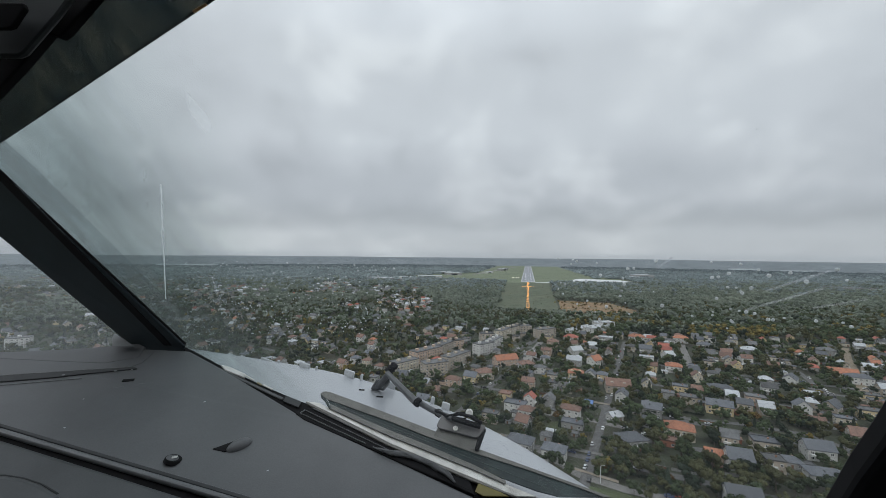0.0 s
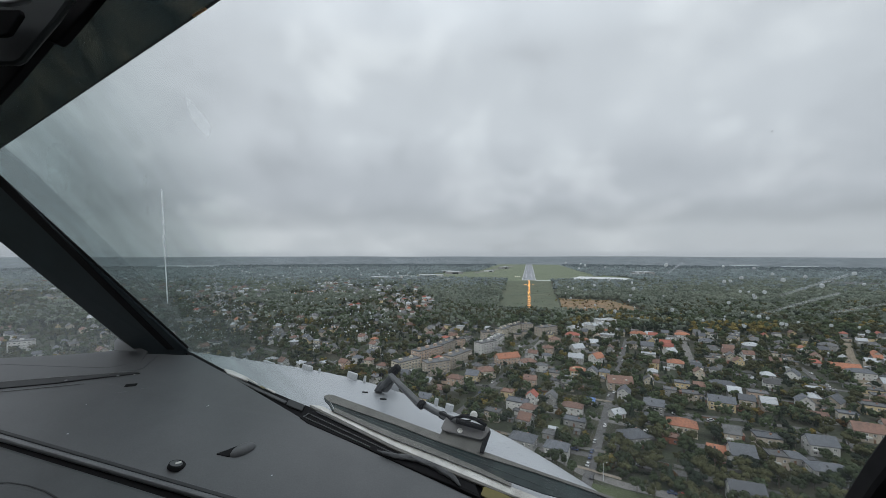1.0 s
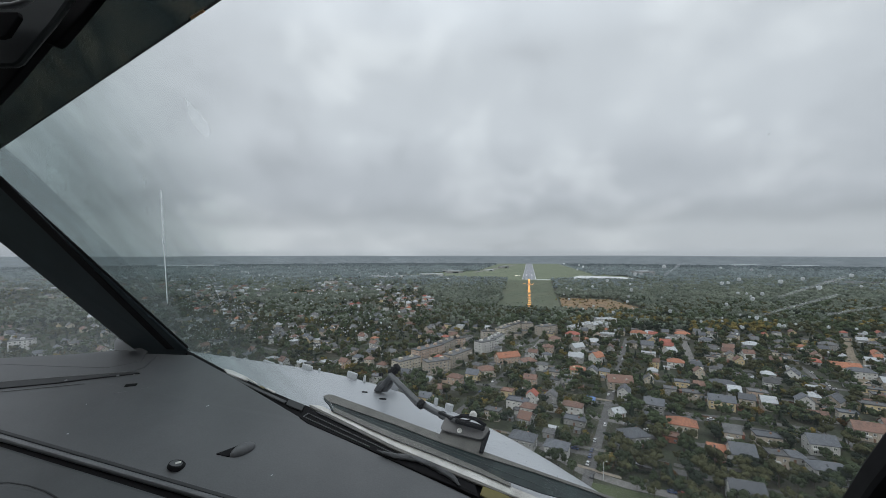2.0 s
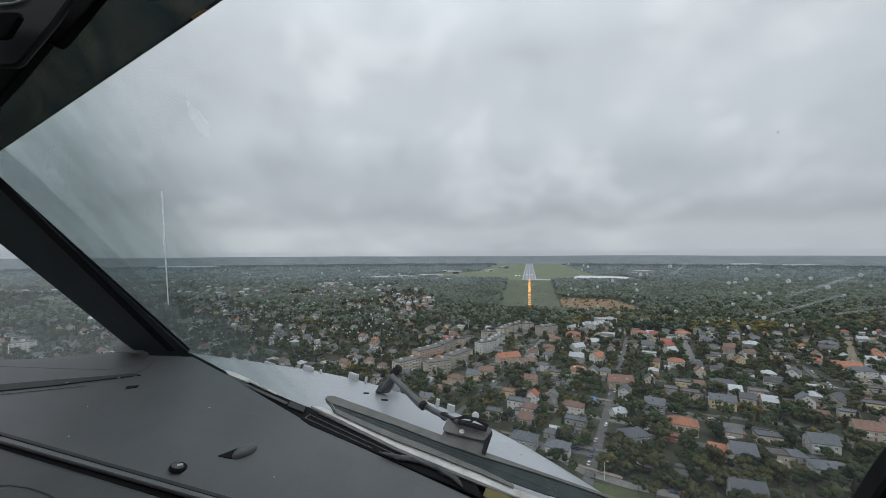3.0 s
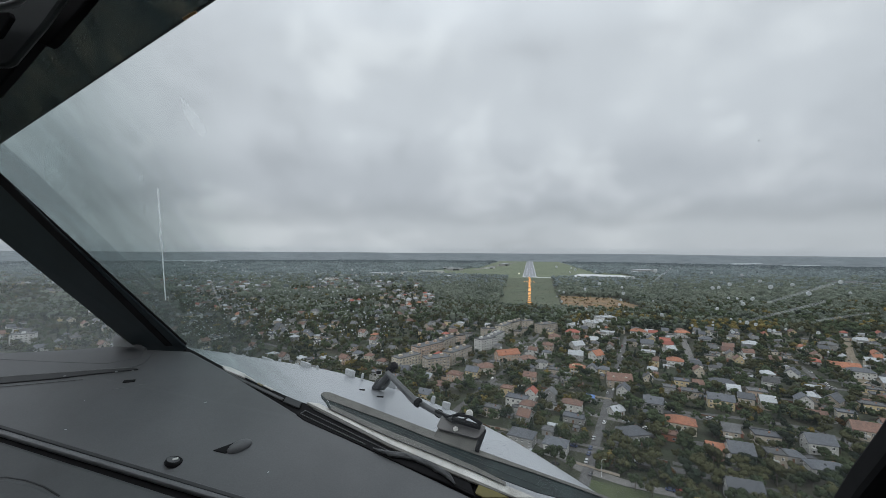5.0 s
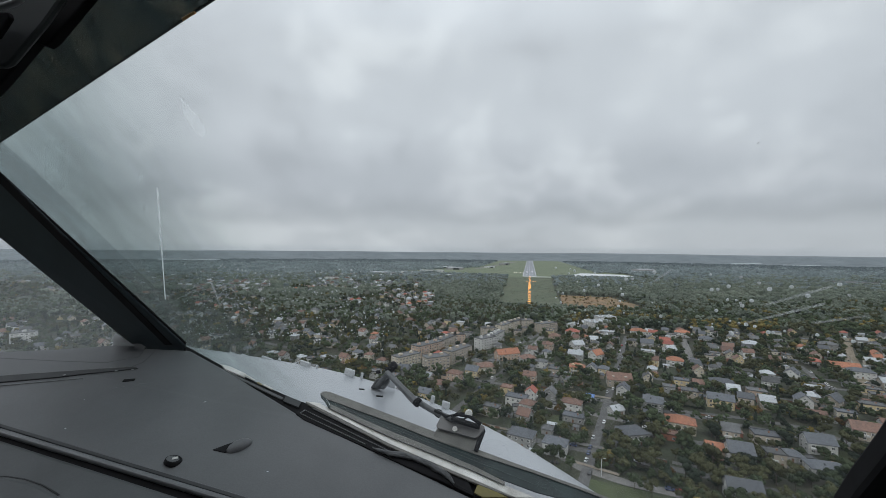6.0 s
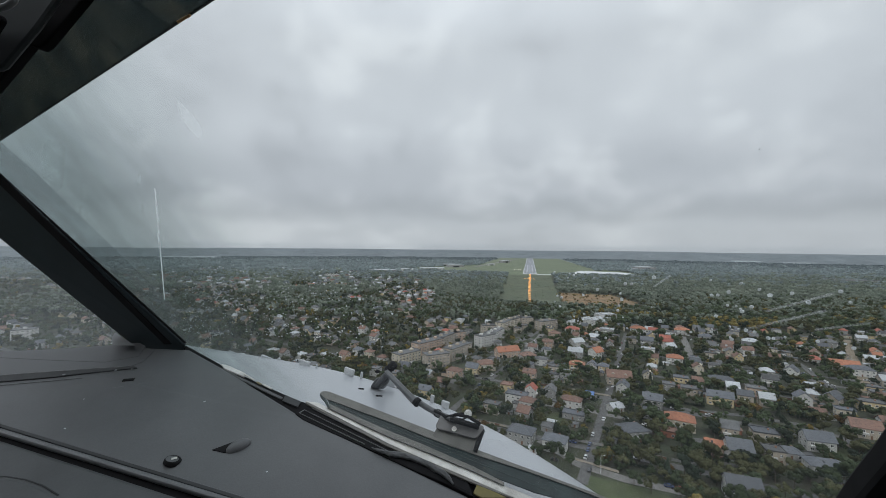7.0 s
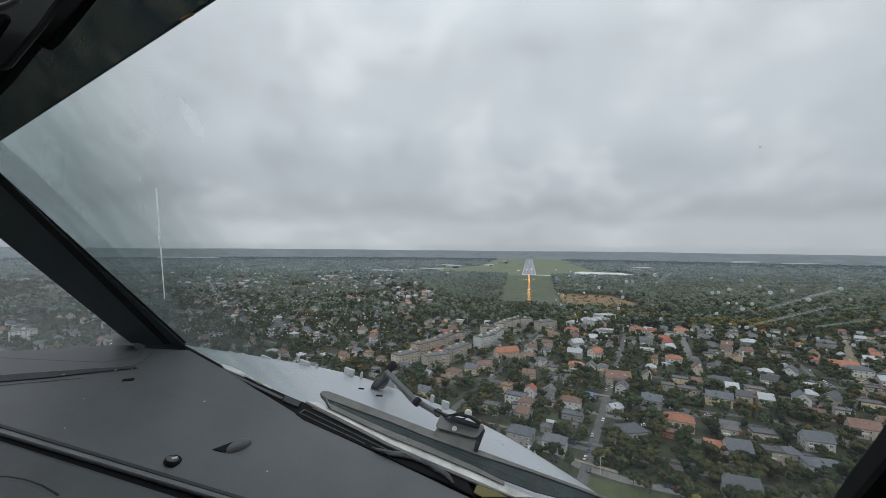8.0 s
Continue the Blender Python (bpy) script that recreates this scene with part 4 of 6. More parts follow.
for y, x in spots:
    if y < 232 and x > 0:
        continue
    if taken(x, y, 7.6) or near_road(x, y, 7.2):
        continue
    if rng.random() < (0.10 if x > -0.05 * y else 0.62):
        continue
    w, d = rng.uniform(7.2, 10.5), rng.uniform(6.6, 8.6)
    kind = ("hip", "gable", "gable", "flat")[rng.integers(4)]
    roof = roof_pick[rng.integers(len(roof_pick))]
    if kind == "flat" and roof in ("orange", "red", "brown"):
        roof = "grey"
    wall = wall_pick[rng.integers(len(wall_pick))]
    st, yaw = (2, 2, 1, 2)[rng.integers(4)], -28 + rng.normal(0, 5) + (90 if rng.random() < 0.3 else 0)
    count += 1
    if count <= 230:
        house((x, y), w, d, st, wall, roof, kind, yaw, detail=y < 520, dormer=(kind == "gable" and rng.random() < 0.25), named=False)
    else:
        HOUSES.append((x, y, w / 2))
        FAR_BOXES.append((x, y, w, d, st, wall, roof, kind, yaw))


far_rng = np.random.default_rng(31)
for i in range(-62, 6):
    for j in range(23, 66):
        x, y = i * 27 + far_rng.uniform(-9, 9), j * 27 + far_rng.uniform(-9, 9)
        if not leafy_suburb(x, y) or far_rng.random() < 0.72 or taken(x, y, 9):
            continue
        w, d = far_rng.uniform(9, 15), far_rng.uniform(8, 10)
        HOUSES.append((x, y, w / 2))
        FAR_BOXES.append((x, y, w, d, 2, ("grey", "beige", "cream", "white", "grey")[far_rng.integers(5)], ("slate", "grey", "grey", "brown", "pale")[far_rng.integers(5)], ("hip", "gable")[far_rng.integers(2)], far_rng.uniform(-40, 60)))


def build_far_houses():
    """The houses past counting, joined by colour."""
    sets = {}
    for x, y, w, d, st, wall, roof, kind, yaw in FAR_BOXES:
        h = 2.9 * st + 0.4
        rise = 0 if kind == "flat" else d * 0.36
        m = pose(x, y, 0, 0, 0, yaw)
        for key, bm in ((("wall", wall), wall_bm(w, d, h, rise if kind == "gable" else 0)), (("roof", roof), roof_bm(kind, w, d, h, rise))):
            bmesh.ops.transform(bm, matrix=m, verts=bm.verts[:])
            vs, fs = sets.setdefault(key, ([], []))
            bm.verts.index_update()
            o = len(vs)
            vs.extend(tuple(v.co) for v in bm.verts)
            fs.extend(tuple(v.index + o for v in f.verts) for f in bm.faces)
            bm.free()
    far = empty("far_houses", None, "far pale houses with grey and orange roofs among trees", "houses", kind="stuff")
    for (what, colour), (vs, fs) in sets.items():
        me = bpy.data.meshes.new(what)
        me.from_pydata(vs, [], fs)
        me.materials.append(WALLS[colour] if what == "wall" else ROOFS[colour])
        part(what, me, None, far)


build_far_houses()


# ---- garden sheds ----
def build_sheds():
    """Small sheds and outbuildings behind the houses."""
    protos = []
    for wall, roof, w, d, h in (("grey", "grey", 4.0, 3.0, 2.3), ("white", "pale", 5.0, 3.2, 2.4), ("brick", "brown", 4.4, 3.4, 2.4), ("beige", "slate", 6.0, 3.6, 2.5)):
        ob = empty("garden_shed", None, f"small {wall} garden shed with a {TALL[roof]} roof", "shed", "garden sheds")
        part("wall", wall_bm(w, d, h, 0.7), WALLS[wall], ob)
        part("roof", roof_bm("gable", w, d, h, 0.7), ROOFS[roof], ob)
        part("door", DOOR, None, ob, m=pose(0, -d / 2, 0.05))
        protos.append(ob)
    made, near = 0, sorted(HOUSES[:], key=lambda t: t[1])
    for x, y, half in near:
        if made >= 120 or y > 620:
            break
        a = rng.uniform(0, math.tau)
        px, py = x + math.cos(a) * (half + 6.5), y + math.sin(a) * (half + 6.5)
        if not seen_above_sill(px, max(py, 1)) or taken(px, py, 2.0) or near_road(px, py, 5):
            continue
        m = pose(px, py, 0, 0, 0, -28 + 90 * int(rng.integers(2)))
        if made < len(protos):
            protos[made].matrix_basis = m
        else:
            copy_thing(protos[int(rng.integers(len(protos)))], m)
        HOUSES.append((px, py, 2.5))
        made += 1


build_sheds()
for k in range(70):
    y = 160 + 380 * rng.random()
    x = y * rng.uniform(-0.2, 1.1)
    if in_town(x, y) and seen_above_sill(x, y) and not near_road(x, y, 7) and not taken(x, y, 2):
        w, d, a = rng.uniform(4, 9), rng.uniform(4, 8), radians(-28 + rng.normal(0, 4))
        patch("lawn", [(x + math.cos(a) * u - math.sin(a) * v, y + math.sin(a) * u + math.cos(a) * v) for u, v in ((-w, -d), (w, -d), (w, d), (-w, d))], M_LAWN, 0.15 + 0.004 * k, "mown green garden lawn")


# ---- trees ----
def lobe_quads(r, centres, radii, around, rows):
    """Uneven rounded clumps of twigs that carry the leaves."""
    th = np.linspace(0, math.tau, around + 1)
    ph = np.linspace(-0.42 * math.pi, 0.5 * math.pi, rows + 1)
    unit = np.stack([np.outer(np.cos(ph), np.cos(th)), np.outer(np.cos(ph), np.sin(th)), np.repeat(np.sin(ph)[:, None], around + 1, 1) * 0.85], 2)
    out = []
    for c, k in zip(centres, radii):
        bump = r.uniform(0.72, 1.08, (rows + 1, around + 1, 1))
        bump[:, -1] = bump[:, 0]
        p = c + unit * bump * k
        out.append(np.stack([p[:-1, :-1], p[:-1, 1:], p[1:, 1:], p[1:, :-1]], 2).reshape(-1, 4, 3))
    return np.concatenate(out)


def leaf_cloud(r, n, height, spread, size, form, mesh=(0, 0)):
    """n small leaves on the lobes of an uneven crown; mesh: how finely the lobes themselves are built."""
    solid = None
    if form == "cone":
        t = r.random(n) ** 0.7
        a = r.uniform(0, math.tau, n)
        rad = spread * (1.02 - t) * r.uniform(0.55, 1.05, n) + 0.1
        c = np.stack([rad * np.cos(a), rad * np.sin(a), height * (0.12 + 0.88 * t)], 1)
        d = np.stack([np.cos(a), np.sin(a), np.full(n, 0.5)], 1)
    else:
        k = 12 if n > 100 else 4
        low = 0.30 if form == "round" else 0.18
        lobes = np.stack([r.normal(0, spread * 0.42, k), r.normal(0, spread * 0.42, k), height * r.uniform(low + 0.15, 0.85, k)], 1)
        lobes[0] = (0, 0, height * 0.78)
        lr = spread * (r.uniform(0.24, 0.46, k) if k > 4 else r.uniform(0.38, 0.64, k))
        if mesh[0]:
            solid = lobe_quads(r, lobes, lr * 0.80, *mesh)
        which = r.integers(0, k, n)
        d = r.normal(size=(n, 3))
        d /= np.linalg.norm(d, axis=1)[:, None]
        c = lobes[which] + d * (lr[which] * r.uniform(0.78, 1.08, n))[:, None] * np.array([1, 1, 0.85])
        c[:, 2] = np.clip(c[:, 2], height * low * 0.5, height)
    # dense heart of the crown, behind the leaves
    cx = spread * (0.45 if form == "cone" else 0.55)
    z0, z1 = height * 0.32, height * (0.62 if form == "cone" else 0.76)
    low = [(-cx, -cx, z0), (cx, -cx, z0), (cx, cx, z0), (-cx, cx, z0)]
    top = [(0.55 * p[0], 0.55 * p[1], z1) for p in low]
    heart = np.array([[low[i], low[(i + 1) % 4], top[(i + 1) % 4], top[i]] for i in range(4)] + [top])
    face = d + r.normal(0, 0.22, size=(n, 3)) + np.array([0, 0, 0.10])
    face /= np.linalg.norm(face, axis=1)[:, None]
    a = np.cross(face, r.normal(size=(n, 3)))
    a /= np.linalg.norm(a, axis=1)[:, None]
    b = np.cross(face, a)
    s = (size * r.uniform(0.6, 1.25, n))[:, None]
    a, b = a * s, b * s * 0.8
    leaves = np.stack([c - a * 0.9 - b * 0.3, c - b, c + a, c + b * 0.9], 1)
    return np.concatenate([leaves, heart] if solid is None else [leaves, solid])


def trunk_bm(height, radius):
    bm = tube([(0, 0, -0.2), (0.05, 0.02, height * 0.3), (0.1, -0.05, height * 0.6)], [radius, radius * 0.75, radius * 0.35], 7)
    for a in (0.4, 2.5, 4.6):
        limb = tube([(0.05, 0, height * 0.32), (math.cos(a) * height * 0.15, math.sin(a) * height * 0.15, height * 0.55)], [radius * 0.4, radius * 0.15], 5)
        me = bpy.data.meshes.new("limb")
        limb.to_mesh(me)
        limb.free()
        bm.from_mesh(me)
        bpy.data.meshes.remove(me)
    return bm


SPECIES = [("green", "round", 8.5, 3.6), ("green", "round", 10.5, 4.4), ("dark", "round", 9.0, 4.0), ("olive", "round", 8.0, 3.8), ("yellow", "round", 7.5, 3.4),
           ("rust", "round", 7.0, 3.2), ("dark", "cone", 9.5, 2.3), ("dark", "cone", 7.0, 1.6), ("green", "round", 5.0, 3.0), ("olive", "round", 10.0, 4.6)]
WEIGHTS = np.array([5, 5, 4, 4.5, 1.7, 0.6, 2.5, 1.5, 4, 5])
WEIGHTS /= WEIGHTS.sum()
WORDS = {"green": "green leafy garden tree", "dark": "dark green garden tree", "olive": "olive-green tree turning in autumn", "yellow": "yellow autumn garden tree", "rust": "rusty brown autumn tree"}
TREES = []
for leaf, form, h, s in SPECIES:
    TREES.append((mesh_of("trunk", trunk_bm(h, 0.22), M_BARK), quads("crown", leaf_cloud(rng, 1300, h, s, 0.36, form, (8, 4)), LEAVES[leaf]), leaf, form))


def tree(x, y, which, size, turn):
    trunk, crown, leaf, form = TREES[which]
    words = "dark green conifer in a garden" if form == "cone" else WORDS[leaf]
    ob = empty("tree", pose(x, y, 0, 0, 0, turn) @ Matrix.Diagonal((size, size, size * 1.0, 1)), words, "tree", "garden trees")
    part("trunk", trunk, None, ob)
    part("crown", crown, None, ob)


def gather():
    """Tree places in the gardens, the nearest first."""
    out = []
    for _ in range(90000):
        y = 150 + 1000 * rng.random() ** 1.4
        x = y * rng.uniform(-1.2, 1.2)
        if rng.random() > y / 600 + 0.25 or not in_town(x, y) or not seen_above_sill(x, y):
            continue
        if near_road(x, y, 3.4) or taken(x, y, 1.2) or (taken(x, y + 7, 0.5) and rng.random() < 0.8):
            continue
        out.append((y, x))
        if len(out) >= 4700:
            break
    out.sort()
    return out


PLACES = gather()
CROWDS = {k: [] for k in LEAVES}


def crowd(leaf, form, x, y, n, h, s, size, base=0.0, mesh=(0, 0)):
    q = leaf_cloud(rng, n, h, s, size, form, mesh)
    q += np.array([x, y, base])
    CROWDS[leaf].append(q)


for i, (y, x) in enumerate(PLACES):
    which = int(rng.choice(len(SPECIES), p=WEIGHTS))
    size = rng.uniform(0.6, 1.1) + (0.25 if rng.random() < 0.25 else 0.0)
    if i < 300:
        tree(x, y, which, size, rng.uniform(0, 360))
    else:
        leaf, form, h, s = SPECIES[which]
        crowd(leaf, form, x, y, 200 if y < 420 else 60, h * size, s * size, 0.55 if y < 420 else 0.9, mesh=(6, 3))


# hedges along the garden bounds
for k in range(260):
    y = 160 + 420 * rng.random() ** 0.8
    x = y * rng.uniform(-1.1, 1.15)
    if not in_town(x, y) or not seen_above_sill(x, y) or taken(x, y, 0.5) or near_road(x, y, 2.6):
        continue
    a = radians(-28 + (90 if rng.random() < 0.5 else 0))
    for t in np.arange(0, rng.uniform(6, 16), 1.3):
        px, py = x + math.cos(a) * t, y + math.sin(a) * t
        if taken(px, py, 0.3) or near_road(px, py, 2.6):
            break
        crowd("dark" if k % 3 else "green", "wood", px, py, 16, 2.0, 0.9, 0.6)


# woods, denser near and in wider clumps far off
for lo, hi, step, n, h, size, mesh in ((480, 900, 9.5, 22, 14.0, 1.5, (6, 3)), (900, 1700, 16.0, 18, 14.0, 2.6, (6, 3)), (1700, 4700, 36.0, 17, 13.0, 7.0, (0, 0))):
    y = lo
    while y < hi:
        x = -min(1.2 * y, math.sqrt(max(0.0, 4890.0 ** 2 - y * y)))
        while x < 1.2 * y and math.hypot(x, y) < 4900:
            px, py = x + rng.uniform(-0.5, 0.5) * step, y + rng.uniform(-0.5, 0.5) * step
            x += step
            edge = math.hypot(px, py)
            low = leafy_suburb(px, py)
            if low and rng.random() < 0.42:
                continue
            if edge > 4380 or edge > 3900 and rng.random() < (edge - 3900) / 480 or in_town(px, py) or not clear_of_field(px, py) or taken(px, py, 4) or rng.random() < 0.06:
                continue
            r = px / py
            tone = noise.noise((px * 0.012, py * 0.012, 9.0)) + rng.normal(0, 0.13)
            # further off, leaves change to the colours with haze painted in
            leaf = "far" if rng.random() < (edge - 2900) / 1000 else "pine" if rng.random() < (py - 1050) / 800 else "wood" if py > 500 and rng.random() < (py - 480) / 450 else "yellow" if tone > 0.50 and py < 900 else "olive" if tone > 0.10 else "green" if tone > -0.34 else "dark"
            if 0.64 < r < 0.86 and 515 < py < 590 and rng.random() < 0.6:
                leaf = "yellow"
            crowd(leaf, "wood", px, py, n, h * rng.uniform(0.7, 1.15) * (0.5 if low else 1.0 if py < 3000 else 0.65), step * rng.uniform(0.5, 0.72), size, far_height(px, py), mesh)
        y += step
for k in range(120):
    v, u = rng.uniform(740, 1020), rng.uniform(62, 215)
    x, y = on_field(u, v)
    crowd(("rust", "olive", "rust", "yellow")[k % 4], "wood", x, y, 14, rng.uniform(1.5, 4.5), rng.uniform(1.5, 4.0), 1.1)
for k in range(60):
    v, u = rng.uniform(780, 1500), rng.uniform(-62, 62)
    if abs(u) < 8:
        continue
    x, y = on_field(u, v)
    crowd(("olive", "green")[k % 2], "wood", x, y, 10, rng.uniform(0.8, 2.0), rng.uniform(1.0, 2.5), 0.9)
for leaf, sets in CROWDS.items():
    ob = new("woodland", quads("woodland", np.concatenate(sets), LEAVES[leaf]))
    tagged(ob, {"wood": "mixed woodland behind the suburb, haze put into its grey-green", "pine": "woodland beyond the airfield, its bluish tone painted for haze", "far": "far hazy woodland reaching the skyline", "green": "green broadleaf woodland and garden trees", "dark": "dark green woodland and hedges", "olive": "olive-green woodland turning in autumn",
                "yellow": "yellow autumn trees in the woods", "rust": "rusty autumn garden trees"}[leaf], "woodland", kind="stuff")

# ---- cars ----
def car_proto(material, colour):
    ob = empty("car", None, f"{colour} car parked beside a suburban street", "car", "parked cars")
    bm = box(-0.88, -2.1, 0.35, 0.88, 2.1, 0.95, 0.12)
    part("body", bm, material, ob)
    cab = bmesh.new()
    bmesh.ops.create_cube(cab, size=1.0)
    for v in cab.verts:
        t = v.co.z > 0
        v.co = Vector((v.co.x * (1.35 if t else 1.66), v.co.y * (1.7 if t else 2.7) - 0.15, 1.48 if t else 0.93))
    part("cabin", soften(cab, 0.06), M_WINPANE, ob)
    part("roof", box(-0.64, -0.95, 1.46, 0.64, 0.65, 1.53, 0.03), material, ob)
    for x in (-0.85, 0.85):
        for y in (-1.3, 1.3):
            part("wheel", disc((x - 0.1, y, 0.33), (1, 0, 0), 0.33, 0.2, 0.03, 16), M_BLACK, ob)
    return ob


CAR_COLOURS = [("white", (0.75, 0.75, 0.75)), ("silver", (0.45, 0.46, 0.47)), ("black", (0.02, 0.02, 0.022)), ("dark blue", (0.03, 0.05, 0.12)), ("red", (0.35, 0.03, 0.03))]
protos = []
for colour, rgb in CAR_COLOURS:
    protos.append(car_proto(mat(colour.replace(" ", "_") + "_car_paint", rgb, 0.3, 0.05, 2.0, coat=0.5), colour))
spots = [(129.1, 247.3), (135.5, 246.5), (59.6, 205.6), (107.2, 183.4), (111.2, 181.3), (123.3, 490.3), (97.5, 455.7), (92.9, 472.4), (101.6, 447.8), (166.5, 223.9), (317.1, 327.2), (322.5, 323.1), (120.9, 257), (87.3, 267.6), (63.8, 416.6)]
for k, p in enumerate(spots):
    ang = -118 + rng.uniform(-6, 6)
    if k < len(protos):
        protos[k].matrix_basis = pose(p[0], p[1], 0.12, 0, 0, ang)
    else:
        copy_thing(protos[int(rng.choice([0, 0, 1, 1, 2, 3, 4]))], pose(p[0], p[1], 0.12, 0, 0, ang))

made = 0
for k in range(400):
    if k % 3:
        street = int(rng.integers(6, len(STREETS)))
        u = rng.uniform(-300, 330)
        x, y = grid(u, STREETS[street] + 6 * math.sin(u * 0.012 + street) + (1.9 if k % 2 else -1.9))
        ang = 62 + rng.normal(0, 3)
    else:
        u, lo, hi = CROSS[int(rng.integers(len(CROSS)))]
        x, y = grid(u + (1.7 if k % 2 else -1.7), rng.uniform(lo, hi))
        ang = -28 + rng.normal(0, 3)
    if made >= 70 or y < 190 or y > 480 or not -0.3 * y < x < 1.1 * y or not seen_above_sill(x, y) or taken(x, y, 1.0) or any((x - a) ** 2 + (y - b) ** 2 < 40 for a, b in spots):
        continue
    spots.append((x, y))
    copy_thing(protos[int(rng.choice([0, 0, 1, 1, 2, 2, 3, 4]))], pose(x, y, 0.2, 0, 0, ang))
    made += 1

# a street lamp and garden walls
lamp = empty("street_lamp", pose((79.5, 194.3)[0], (79.5, 194.3)[1], 0), "pale concrete street lamp beside a lawn", "street lamp")
part("pole", tube([(0, 0, 0), (0, 0, 4.5), (0, 0, 8.5)], [0.16, 0.13, 0.09], 8), M_APRON, lamp)
part("arm", tube([(0, 0, 8.4), (0.6, 0, 8.8), (1.6, 0, 8.9)], 0.06, 6), M_APRON, lamp)
part("lantern", box(1.4, -0.15, 8.78, 2.1, 0.15, 8.95, 0.05), M_STEEL, lamp)


def garden_wall(a, b, h, material, label):
    a, b = Vector((*a, 0)), Vector((*b, 0))
    n = (b - a).normalized().cross(Vector((0, 0, 1)))
    ob = empty("garden_wall", None, label, "wall", "garden walls")
    part("panel", plate([a - n * 0.12, b - n * 0.12, b - n * 0.12 + Vector((0, 0, h)), a - n * 0.12 + Vector((0, 0, h))], n * 0.24, 0.02), material, ob)
    part("coping", plate([a - n * 0.2 + Vector((0, 0, h)), b - n * 0.2 + Vector((0, 0, h)), b - n * 0.2 + Vector((0, 0, h + 0.1)), a - n * 0.2 + Vector((0, 0, h + 0.1))], n * 0.4, 0.01), M_PAVING, ob)


garden_wall((57.4, 250.4), (69.3, 266.7), 1.6, WALLS["grey"], "pale garden wall round a lawn")
garden_wall((72.8, 283.2), (86.9, 276.2), 1.6, WALLS["grey"], "pale garden wall along a street")
garden_wall((66.8, 208.9), (88.7, 194.8), 1.3, WALLS["beige"], "pale garden wall along a street")
garden_wall((144.3, 204), (157.4, 198.3), 1.6, WALLS["grey"], "grey garden wall beside a lawn")

made = 0
for k in range(300):
    street = int(rng.integers(5, len(STREETS)))
    u = rng.uniform(-320, 320)
    side = 5.2 if k % 2 else -5.2
    a, b = (grid(t, STREETS[street] + 6 * math.sin(t * 0.012 + street) + side) for t in (u, u + rng.uniform(8, 18)))
    mx, my = (a[0] + b[0]) / 2, (a[1] + b[1]) / 2
    if made >= 60 or not 190 < my < 430 or not -0.2 * my < mx < 1.1 * my or not seen_above_sill(mx, my) or any(taken(p[0], p[1], 0.4) for p in (a, b, (mx, my))):
        continue
    garden_wall(a, b, 1.1 + 0.5 * rng.random(), (WALLS["grey"], WALLS["beige"], M_DOOR)[k % 3], ("grey rendered garden wall along a street", "beige garden wall along a street", "brown timber garden fence along a street")[k % 3])
    made += 1

# ---- the aircraft: cockpit and nose ----
CK = pose(0, 0, EYE)
NW, NG, NQ = Vector((-0.4401, -0.6607, -0.6081)), Vector((0.0731, -0.2844, 0.9559)), Vector((0, -0.8816, -0.472))      # windscreen, glareshield and centre post face these ways

# unseen plain cabin shell, closing the cockpit to light behind and below the eye
def shell_bm(rings, start, stop, steps, closed):
    """A skin over rings of (y, centre x, centre z, half width, half height), from one angle to another."""
    bm = bmesh.new()
    rows = []
    for y, cx, cz, hw, hh in rings:
        rows.append([bm.verts.new((cx + hw * math.cos(a), y, cz + hh * math.sin(a))) for a in (start + (stop - start) * k / steps for k in range(steps if closed else steps + 1))])
    for a, b in zip(rows, rows[1:]):
        n = len(a)
        for k in range(n if closed else n - 1):
            bm.faces.new((a[k], a[(k + 1) % n], b[(k + 1) % n], b[k]))
    if closed:
        bm.faces.new(rows[0])
    bmesh.ops.recalc_face_normals(bm, faces=bm.faces[:])
    return bm


BODY = [(-2.6, -0.55, -0.45, 1.55, 1.40), (-1.8, -0.55, -0.45, 1.55, 1.38), (-1.0, -0.55, -0.45, 1.50, 1.25), (-0.4, -0.55, -0.45, 1.40, 1.02), (0.03, -0.55, -0.45, 1.30, 0.84)]
for name, inset, material, label in (("wall_fuselage", 0.0, M_NOSE, "pale painted fuselage skin round the cockpit"), ("wall_lining", 0.06, M_CABIN, "dark lining of the cockpit walls and ceiling")):
    structure(name, shell_bm([(y + inset * (i == 0), cx, cz, w - inset, h - inset) for i, (y, cx, cz, w, h) in enumerate(BODY)], 0, math.tau, 40, True), material, label, "cabin", CK, smooth=True)
structure("floor", box(-1.7, -2.4, -1.05, 0.6, 0.5, -1.0), M_CABIN, "dark cockpit floor", "cabin", CK)
hull = structure("wall_hull", shell_bm([(0.03, -0.55, -0.72, 1.30, 0.58), (0.45, -0.52, -0.72, 1.05, 0.52), (0.9, -0.45, -0.74, 0.78, 0.42), (1.25, -0.40, -0.78, 0.52, 0.28), (1.45, -0.38, -0.84, 0.20, 0.10)], math.pi, math.tau, 24, False), M_NOSE,
                 "pale painted hull below the cockpit", "cabin", CK, smooth=True)

window_1 = empty("window_1", CK, "raked front windscreen with a film of dried rain", "windscreen", kind="structure")
pane = part("pane", plate([(-0.72, 1.086, -0.301), (-0.958, 0.781, 0.202), (-0.47, 0.382, 0.283), (0, 0.168, 0.174), (0.155, 0.115, 0.12), (0.326, 0.247, -0.146), (0.267, 0.469, -0.345), (0.074, 0.675, -0.43)], -NW * 0.003, 0), M_PANE, window_1)
pane.visible_shadow = False
